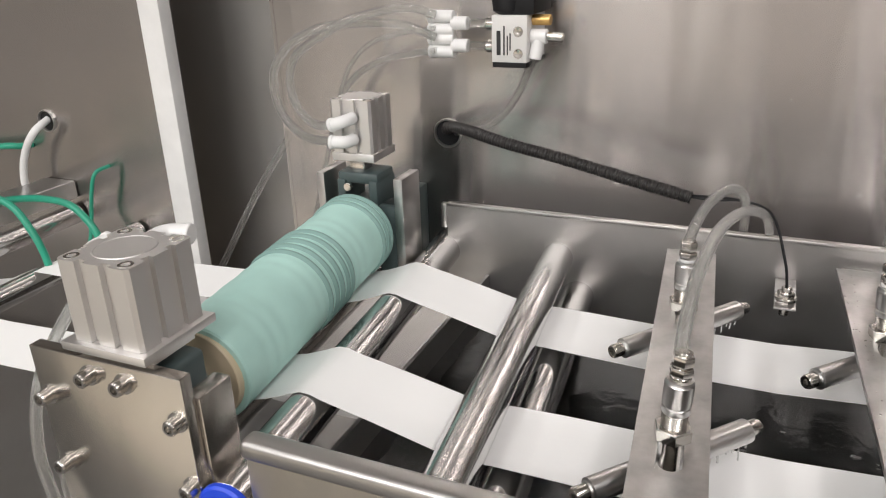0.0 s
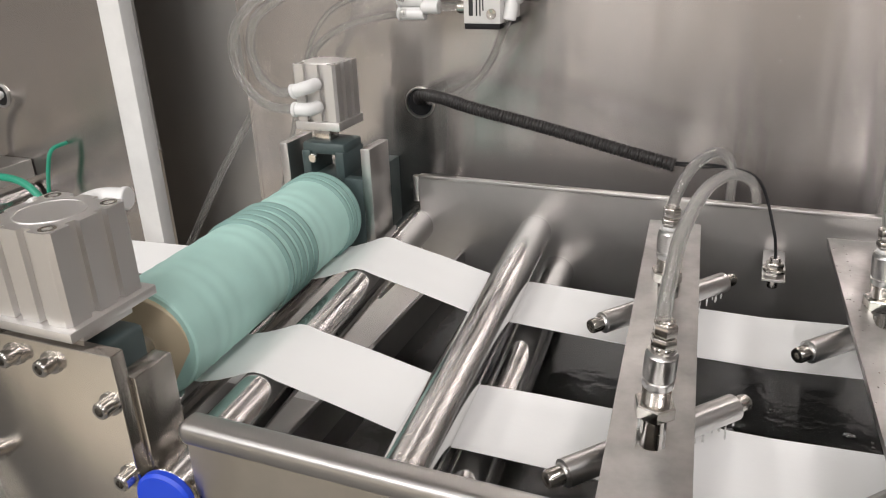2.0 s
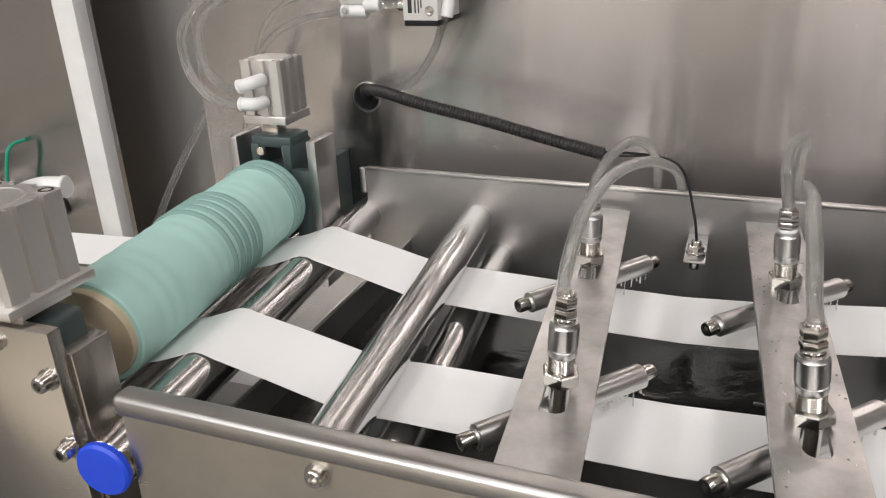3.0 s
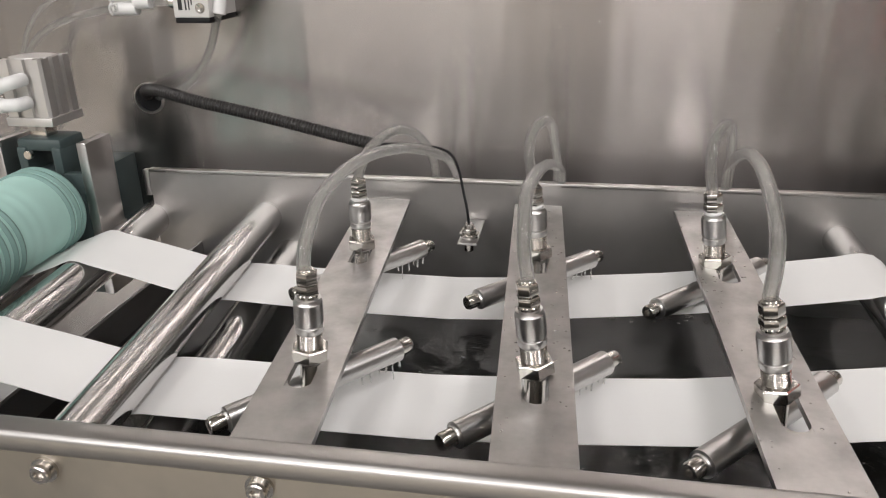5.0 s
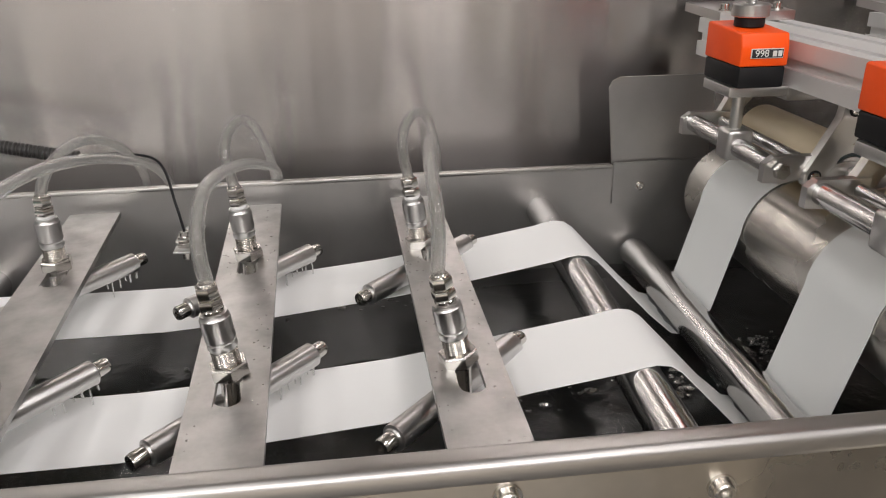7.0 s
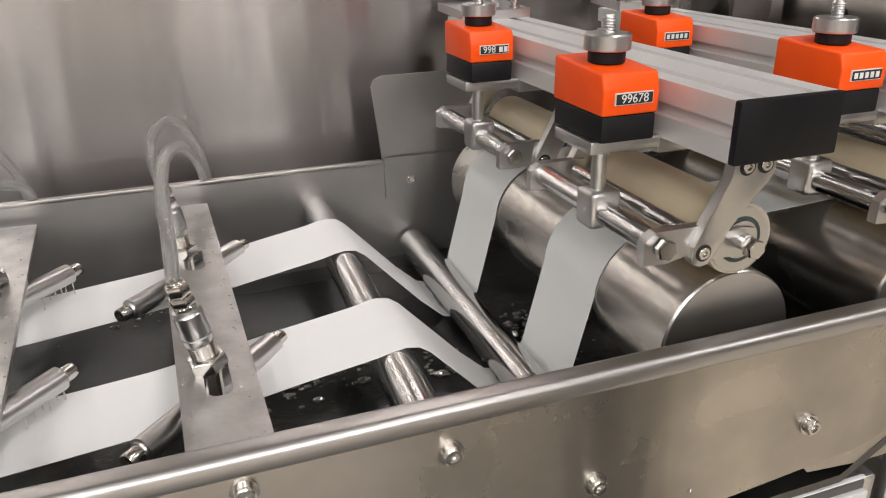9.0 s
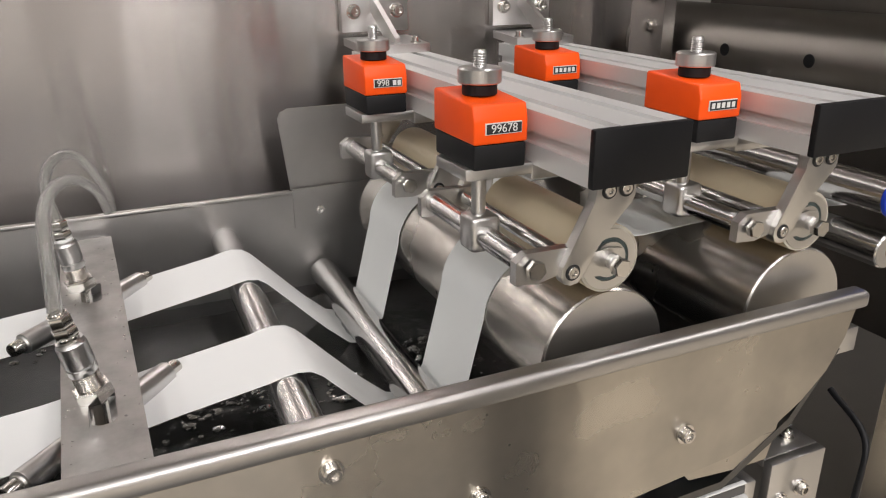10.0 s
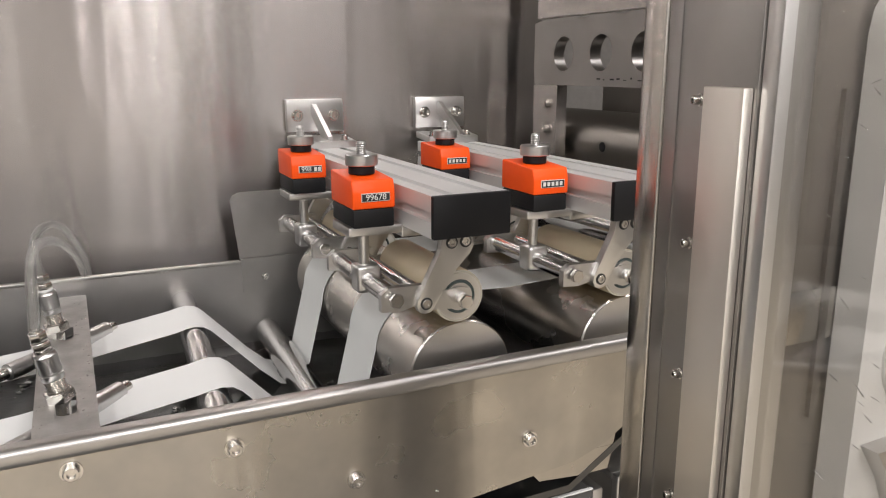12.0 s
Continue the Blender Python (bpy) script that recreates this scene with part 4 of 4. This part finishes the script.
# ---- air valve and hoses ----
def air_valve():
    t = thing("hand_valve", (0.068, PY, 1.15), "grey hand lever air valve fixed on the panel", "air valve")
    x0, x1, z0, z1, yf = 0.0535, 0.0845, 1.1335, 1.1765, -0.0165
    part("body", box(B(), x0, x1, yf, PY, z0 + 0.0045, z1, 0.0006), LABEL, t)
    part("base", box(B(), x0 + 0.0005, x1 - 0.0005, yf + 0.0004, PY, z0, z0 + 0.0045, 0.0005), BLACK, t)
    part("knob", lathe(B(), (0.064, yf + 0.012, z1), (0.064, yf + 0.012, z1 + 1), [(0, 0), (0, 0.0085), (0.003, 0.0125), (0.012, 0.0135), (0.019, 0.011), (0.021, 0)], 32), BLACK, t, "black round knob")
    part("lever_head", box(B(), 0.066, 0.090, yf + 0.003, PY - 0.004, z1, z1 + 0.020, 0.002), BLACK, t)
    bm = B()
    for k, (dx, w, a, b) in enumerate(((0.0045, 0.0035, 0.006, 0.026), (0.0105, 0.0012, 0.006, 0.030), (0.0135, 0.0010, 0.006, 0.022), (0.0160, 0.0010, 0.010, 0.024))):
        box(bm, x0 + dx, x0 + dx + w, yf - 0.0003, yf + 0.0002, z0 + 0.0045 + a, z0 + 0.0045 + b)
    part("label_print", bm, INK, t, "black printed bars")
    for dz in (0.012, 0.030):
        p = Vector((x1 - 0.0075, yf, z0 + dz))
        part("port_screw", lathe(B(), p, p + Vector((0, -1, 0)), [(0, 0.0042), (0.0005, 0.0042), (0.0005, 0.0025), (0.0002, 0.0018), (0.0002, 0)], 20), NICKEL, t)
    part("silencer", rod(B(), (x1, 0.0, 1.1715), (x1 + 0.016, 0.0, 1.1715), 0.0045, 20), BRASS, t, "brass silencer")
    part("tee", rod(B(), (x1, -0.004, 1.1585), (x1 + 0.014, -0.004, 1.1585), 0.0062, 24), WHITE_PLASTIC, t)
    part("plug", rod(B(), (x1 + 0.014, -0.004, 1.1585), (x1 + 0.028, -0.004, 1.1575), 0.0038, 20), NICKEL, t)
    part("tee_branch", rod(B(), (x1 + 0.007, -0.004, 1.1585), (x1 + 0.004, -0.007, 1.140), 0.0055, 24), WHITE_PLASTIC, t)
    for z in (1.1685, 1.1495):
        part("nipple", rod(B(), (x0 - 0.009, -0.004, z), (x0, -0.004, z), 0.0052, 20), NICKEL, t)
        part("link_tube", rod(B(), (x0 - 0.028, -0.004, z), (x0 - 0.009, -0.004, z), 0.0036, 20), TUBE, t)
        part("splitter_neck", rod(B(), (x0 - 0.041, -0.004, z), (x0 - 0.026, -0.004, z), 0.0058, 24), WHITE_PLASTIC, t, "white push-in splitter")
        for q in (-0.0055, 0.0055):
            part("splitter_arm", rod(B(), (x0 - 0.060, -0.004, z + q), (x0 - 0.039, -0.004, z + q), 0.0055, 24), WHITE_PLASTIC, t)
            part("splitter_ring", rod(B(), (x0 - 0.063, -0.004, z + q), (x0 - 0.060, -0.004, z + q), 0.0059, 24), WHITE_PLASTIC, t)
    return t


valve = air_valve()
BEHIND = pose(0.27, -0.61, 1.22) @ Matrix.Scale(1.03, 4) @ pose(-0.27, 0.61, -1.22)  # sits a little deeper and larger
valve.matrix_basis = BEHIND @ valve.matrix_basis
sx = -0.009
e1 = elbow((-0.064, -0.0585, 1.092), (0, -1, 0), (-1, -0.10, -0.28))
e2 = elbow((-0.064, -0.0585, 1.073), (0, -1, 0), (-1, -0.10, -0.02))
water_tube([(sx, 0.008, 1.1745), (-0.03, -0.008, 1.182), (-0.070, -0.035, 1.175), (-0.097, -0.045, 1.161), (-0.126, -0.045, 1.143), (-0.135, -0.045, 1.119), (-0.127, -0.048, 1.096), (-0.105, -0.056, 1.084), e1], "clear air tube looping to the rear cylinder", 0.0041)
water_tube([(sx, 0.008, 1.1550), (-0.04, -0.008, 1.168), (-0.085, -0.038, 1.170), (-0.115, -0.050, 1.161), (-0.139, -0.050, 1.143), (-0.150, -0.050, 1.120), (-0.141, -0.054, 1.091), (-0.115, -0.060, 1.073), e2], "clear air tube looping to the rear cylinder", 0.0041)
water_tube([(sx, 0.008, 1.1430), (-0.034, 0.018, 1.139), (-0.065, 0.022, 1.133), (-0.094, 0.022, 1.121), (-0.113, 0.022, 1.105), (-0.127, 0.022, 1.084), (-0.137, 0.022, 1.050)], "clear air tube running down behind the rear cylinder", 0.0034)
water_tube([(sx, 0.008, 1.1630), (-0.058, 0.018, 1.155), (-0.086, 0.02, 1.145), (-0.105, 0.02, 1.128), (-0.118, 0.02, 1.105), (-0.134, 0.02, 1.06), (-0.150, 0.02, 1.01), (-0.170, 0.02, 0.95)], "clear air tube running down behind the rear cylinder", 0.0024)
water_tube([(0.0830, 0.012, 1.140), (0.076, 0.016, 1.127), (0.067, 0.020, 1.108), (0.052, 0.023, 1.087), (0.033, 0.028, 1.072), (0.010, 0.038, 1.063), (-0.016, 0.060, 1.054)], "clear air supply tube from the wall grommet", 0.0036)


def grommet(x, y, z, r, label):
    t = thing("grommet", (x, y, z), label, "grommet", "grommets")
    part("ring", lathe(B(), (x, y, z), (x, y - 1, z), [(0, r), (0.002, r), (0.003, r * 0.97), (0.003, r * 0.90), (0.0, r * 0.84)], 40), MACHINED, t)
    part("opening", rod(B(), (x, y + 0.0002, z), (x, y - 0.0006, z), r * 0.86, 32), BLACK, t)
    return t


grommet(-0.0200, PY, 1.0550, 0.0150, "round cable grommet in the steel panel")
con = thing("cable_conduit", (-0.020, 0.050, 1.058), "black corrugated conduit coming out of the grommet", "conduit")
part("conduit", hose(B(), [(-0.021, 0.054, 1.0585), (-0.010, 0.034, 1.0665), (0.016, 0.010, 1.0715), (0.06, -0.006, 1.066), (0.12, -0.006, 1.054), (0.18, -0.008, 1.041), (0.226, -0.009, 1.0315)], 0.0056, 10, 16, (0.0029, 0.0007)), CONDUIT, con)
part("wires", hose(B(), [(0.222, -0.009, 1.032), (0.245, -0.012, 1.032), (0.262, -0.012, 1.034)], 0.0009, 6, 8), BLACK, con)

# ---- left section ----
elbow((-0.0605, -0.352, 1.078), (-1, 0, 0), (0, 1, 0.05))
elbow((-0.040, -0.3335, 1.083), (0, 1, 0), (1, 0.2, 0))
water_tube([(-0.072, -0.335, 1.060), (-0.095, -0.345, 1.045), (-0.112, -0.372, 1.00), (-0.114, -0.385, 0.955), (-0.104, -0.39, 0.915), (-0.095, -0.39, 0.86)], "clear air tube hanging down beside the front stand", 0.0038)
water_tube([(-0.105, -0.372, 0.96), (-0.098, -0.385, 0.93), (-0.090, -0.39, 0.88)], "clear air tube hanging down beside the front stand", 0.0030)
grommet(-0.55, SY + 0.004, 1.043, 0.014, "round cable grommet in the side panel")


def loose_hose(name, pts, r, mat, label):
    return solo(name, hose(B(), pts, r), mat, label, "hose", "loose hoses")


loose_hose("white_hose", [(-0.549, 0.024, 1.045), (-0.549, 0.0, 1.034), (-0.573, 0.0, 1.007), (-0.586, 0.0, 0.976), (-0.588, 0.0, 0.945), (-0.588, 0.0, 0.93)], 0.0045, WHITE_PLASTIC, "white hose hanging from the grommet")
loose_hose("green_hose", [(-0.60, -0.12, 1.012), (-0.53, -0.12, 1.006), (-0.487, -0.12, 0.998), (-0.455, -0.12, 0.988), (-0.437, -0.12, 0.968), (-0.424, -0.12, 0.941), (-0.418, -0.12, 0.91)], 0.0040, GREEN, "green air hose bent over the frame")
loose_hose("green_hose", [(-0.60, -0.08, 0.955), (-0.54, -0.08, 0.970), (-0.509, -0.08, 0.977), (-0.462, -0.08, 0.983), (-0.419, -0.08, 0.981), (-0.395, -0.08, 0.965), (-0.382, -0.08, 0.943), (-0.376, -0.08, 0.91)], 0.0040, GREEN, "green air hose bent over the frame")
loose_hose("green_hose", [(-0.462, 0.024, 0.992), (-0.465, 0.004, 0.988), (-0.473, 0.0, 0.965), (-0.483, 0.0, 0.930), (-0.483, -0.01, 0.90)], 0.0024, GREEN, "thin green air hose along the panel")
loose_hose("green_hose", [(-0.70, 0.0, 1.000), (-0.65, 0.0, 1.006), (-0.604, 0.0, 1.013), (-0.592, 0.010, 1.011), (-0.588, 0.024, 1.010)], 0.0040, GREEN, "green air hose entering the side panel")
solo("frame_bar", box(B(), -0.575, -0.525, -0.30, 0.023, 0.945, 0.968, 0.002), MACHINED, "square machined bar of the unwinding frame", "frame bar")
water_tube([(-0.195, 0.085, 1.075), (-0.222, 0.080, 1.042), (-0.287, 0.080, 0.958), (-0.351, 0.080, 0.862), (-0.389, 0.080, 0.806)], "clear hose running down in the recess", 0.0046)


# ---- right: frame plate, door ----
def right_plate():
    """Upright steel plate with a row of round holes, at the end of the bay."""
    t = thing("end_plate", (1.06, -0.1, 0.9), "steel end plate with a row of round holes", "machine plate", kind="structure")
    bm = B()
    x0, x1 = 1.06, 1.075
    zc, r = 1.226, 0.0205
    cols = [-0.046 - 0.074 * k for k in range(4)]
    ylo, yhi = -0.32, SY
    seg = 24
    edges = [yhi] + [(a + b) / 2 for a, b in zip(cols, cols[1:])] + [ylo]
    za, zb = 1.189, 1.268
    for c, e0, e1 in zip(cols, edges, edges[1:]):
        for x, flip in ((x0, False), (x1, True)):
            ring, sq = [], []
            for k in range(seg):
                a = 2 * math.pi * k / seg
                ca, sa = math.cos(a), math.sin(a)
                ring.append(bm.verts.new((x, c + ca * r, zc + sa * r)))
                hw = (e0 - c) if ca > 0 else (c - e1)
                hz = (zb - zc) if sa > 0 else (zc - za)
                s = min(hw / max(abs(ca), 1e-6), hz / max(abs(sa), 1e-6))
                sq.append(bm.verts.new((x, c + ca * s, zc + sa * s)))
            for k in range(seg):
                l = (k + 1) % seg
                bm.faces.new((ring[k], ring[l], sq[l], sq[k]))
            if flip:
                for k in range(seg):
                    l = (k + 1) % seg
                    bm.faces.new((ring[k], ring[l], first[l], first[k]))
            first = ring
    part("perforated_band", bm, STILE, t)
    bm = B()
    rng = random.Random(12)
    for k in range(9):
        yy = -0.115 - 0.012 * k
        z = 1.1965 + rng.uniform(-0.001, 0.001)
        box(bm, x0 - 0.0003, x0 + 0.0001, yy - rng.uniform(0.002, 0.008), yy, z, z + rng.uniform(0.0006, 0.0022))
    part("marker_scrawl", bm, INK, t, "faint black marker bars")
    part("side_strip", box(B(), x0 + 0.0003, x1, -0.034, SY, 0.86, za), PANEL, t)
    # plate coloured dark for the shade of the cavity
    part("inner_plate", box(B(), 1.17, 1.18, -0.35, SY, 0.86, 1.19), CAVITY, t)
    part("shade_plate", box(B(), 1.064, 1.078, -0.32, SY, 1.27, 1.75), PANEL, t)
    return t


right_plate()
for z in (1.166, 1.135):
    socket_bolt((1.06, -0.012, z), (-1, 0, 0), 0.006, 0.003)
far = roller("guide_roller", (1.03, PY, 1.04), (1.03, -0.338, 1.04), 0.014, POLISHED, "polished steel roller with a blue end cap past the drums", shaft=0)
part("end_cap", lathe(B(), (1.03, -0.338, 1.04), (1.03, -1, 1.04), [(0, 0), (0, 0.0146), (0.003, 0.0146), (0.0045, 0.013), (0.0045, 0)], 40), BLUE, far, "blue plastic end cap")
roller("guide_roller", (1.035, PY, 0.998), (1.035, -0.338, 0.998), 0.014, POLISHED, "polished steel roller past the drums", shaft=0)
solo("frame_bar", box(B(), 0.985, 1.010, -0.345, 0.0, 0.925, 0.945, 0.001), MACHINED, "square steel bar below the drums", "frame bar")


def cavity():
    """Large cylinder and bolt row seen behind the end plate."""
    t = thing("inner_cylinder", (1.125, -0.2, 1.115), "large steel cylinder behind the end plate, coloured dark for the cavity shade", "machine cylinder")
    # barrel takes the same colour, darkened for the cavity shade
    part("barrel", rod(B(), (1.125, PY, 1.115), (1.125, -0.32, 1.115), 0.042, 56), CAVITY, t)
    for k in range(2):
        y = -0.10 - 0.10 * k
        part("oil_hole", rod(B(), (1.0835, y, 1.118), (1.0825, y, 1.118), 0.006, 20), BLACK, t)


cavity()


def underside():
    """Tray, motor and bracket below the right end of the trough."""
    tr = thing("drip_tray", (0.84, -0.3745, 0.88), "worn steel sheet hanging below the trough end", "tray")
    part("sheet", prism(B(), [(0.60, 0.862), (0.75, 0.888), (0.80, 0.896), (0.818, 0.900), (0.83, 0.886), (0.871, 0.882), (0.897, 0.882), (0.901, 0.898), (0.906, 0.926), (0.931, 0.957), (0.936, 0.985), (0.60, 0.985)], 1, -0.3755, -0.3735), FRONT, tr)
    m = thing("drive_motor", (0.84, -0.37, 0.80), "grey drive motor with pale stripes below the trough", "motor")
    part("housing", box(B(), 0.822, 0.886, -0.374, -0.300, 0.78, 0.8640, 0.003), GREYPAINT, m)
    part("stripe", box(B(), 0.823, 0.885, -0.3740, -0.3705, 0.8638, 0.8652, 0.0005), WHITE_PAINT, m)
    part("stripe", box(B(), 0.823, 0.885, -0.3560, -0.3525, 0.8638, 0.8652, 0.0005), WHITE_PAINT, m)
    part("front_flange", box(B(), 0.8862, 0.897, -0.372, -0.310, 0.77, 0.862, 0.002), MACHINED, m)
    for k in range(5):
        part("cooling_rib", box(B(), 0.824, 0.884, -0.3785, -0.3738, 0.850 - k * 0.013, 0.857 - k * 0.013, 0.001), ALU, m, "bright aluminium rib")
    part("foot", box(B(), 0.83, 0.88, -0.372, -0.32, 0.72, 0.78), GREYPAINT, m)
    br = thing("motor_bracket", (0.93, -0.37, 0.80), "machined bracket plate with bolts beside the motor", "bracket")
    part("upright", box(B(), 0.915, 0.968, -0.368, -0.360, 0.70, 0.865, 0.001), MACHINED, br)
    part("top_plate", box(B(), 0.915, 0.968, -0.3598, -0.320, 0.858, 0.865, 0.001), MACHINED, br)
    for x, z in ((0.928, 0.832), (0.946, 0.838), (0.938, 0.80)):
        socket_bolt((x, -0.368, z), (0, -1, 0), 0.0045, 0.005, group="bracket screws")
    socket_bolt((0.952, -0.345, 0.865), (0, 0, 1), 0.0045, 0.005, group="bracket screws")
    solo("black_cable", hose(B(), [(0.985, -0.35, 0.90), (0.975, -0.39, 0.885), (0.963, -0.40, 0.85), (0.955, -0.40, 0.80), (0.95, -0.39, 0.74)], 0.0024), BLACK, "black motor cable hanging beside the bracket", "cable")


underside()


def door():
    """Guard door standing open towards the aisle, hinged at the end of the trough."""
    m = Matrix(((-0.3015, 0.9535, 0, 0.808), (-0.9535, -0.3015, 0, -0.50), (0, 0, 1, 0), (0, 0, 0, 1)))

    def slab(a, b, c, d, z0, z1, bevel=0.0):
        bm = box(B(), a, b, c, d, z0, z1, bevel)
        bm.transform(m)
        return bm
    t = thing("guard_door", (0.80, -0.53, 0.35), "steel framed clear acrylic guard door standing open", "guard door")
    part("edge_fold", slab(0.0, 0.0295, 0.0, 0.02, 0.35, 1.75, 0.001), PLATE, t, "folded steel edge of the door")
    part("stile", slab(0.0310, 0.1205, 0.0008, 0.02, 0.35, 1.75, 0.001), STILE, t)
    part("fold", slab(0.0475, 0.0482, 0.0002, 0.0008, 0.35, 1.75), STILE, t)
    part("gasket", slab(0.1225, 0.1345, 0.001, 0.016, 0.35, 1.75, 0.001), MACHINED, t)
    part("clamp_strip", slab(0.0830, 0.1185, -0.004, 0.0006, 0.80, 1.2015, 0.0008), CLAMP, t, "bright steel clamp strip")
    part("pane", slab(0.1350, 0.45, 0.006, 0.010, 0.35, 1.75), ACRYLIC, t, "clear acrylic pane").visible_shadow = False
    for z in (1.195, 1.127, 1.0594, 0.9915):
        p = m @ Vector((0.0722, 0.0008, z))
        socket_bolt(p, (-0.9535, 0.3015, 0), 0.0022, 0.0036, group="door screws")
    rng = random.Random(3)
    for k in range(46):
        x, z, a, n = rng.uniform(0.14, 0.20), rng.uniform(1.0, 1.22), rng.gauss(-0.15, 0.25), rng.uniform(0.001, 0.006)
        p, q = m @ Vector((x, 0.0058, z)), m @ Vector((x + n * math.cos(a), 0.0058, z + n * math.sin(a)))
        part("scratch", rod(B(), p, q, rng.uniform(0.0001, 0.00025), 6, 0.00005), FOAM, t)


door()
# sheet added to fill the brown grey zone behind the pane
solo("guard_backing", box(B(), 1.064, 1.26, -0.3445, -0.341, 0.5, 1.75), BACKING, "brown grey sheet added behind the guard door", "liner sheet")
# added strip that draws the pale reflected band across the sheet
solo("pale_band_strip", box(B(), 1.066, 1.26, -0.349, -0.3447, 0.944, 0.998, 0.001), PLATE, "pale flat strip added for the reflected band across the sheet", "rail")
hc = thing("inner_housing", (1.25, -0.37, 0.5), "pale painted machine housing behind the guard door", "machine housing")
part("face", prism(B(), [(1.190, 0.5), (1.190, 1.24), (1.194, 1.262), (1.204, 1.275), (1.8, 1.275), (1.8, 0.5)], 1, -0.385, -0.35), WHITE_PAINT, hc)
part("ledge", prism(B(), [(1.205, 0.838), (1.8, 0.857), (1.8, 0.74), (1.26, 0.74), (1.235, 0.795)], 1, -0.405, -0.385), MACHINED, hc)
for bx_, bz_ in ((1.262, 0.808), (1.272, 0.780), (1.25, 0.780)):
    socket_bolt((bx_, -0.405, bz_), (0, -1, 0), 0.006, 0.007, group="ledge screws")
part("round_cover", lathe(B(), (1.288, -0.385, 0.928), (1.288, -1.4, 0.928), [(0, 0), (0, 0.067), (0.004, 0.067), (0.006, 0.064), (0.006, 0)], 48), WHITE_PAINT, hc)
for a in (2.0, 3.3, 4.5):
    socket_bolt((1.288 + 0.058 * math.cos(a), -0.391, 0.928 + 0.058 * math.sin(a)), (0, -1, 0), 0.005, 0.003, group="cover screws")


# ---- movement ----
def motions():
    speed = 0.06
    for ob, mid, turn, r in SPIN:
        rate = math.degrees(speed / r)
        n = max(2, int(12.0 * rate / 80) + 1)
        rows = []
        for k in range(n + 1):
            tt = 12.0 * k / n
            rows.append((tt, pose(mid.x, mid.y, mid.z, 0, 0, turn) @ pose(0, 0, 0, 0, rate * tt, 0)))
        walk(ob, rows)


motions()
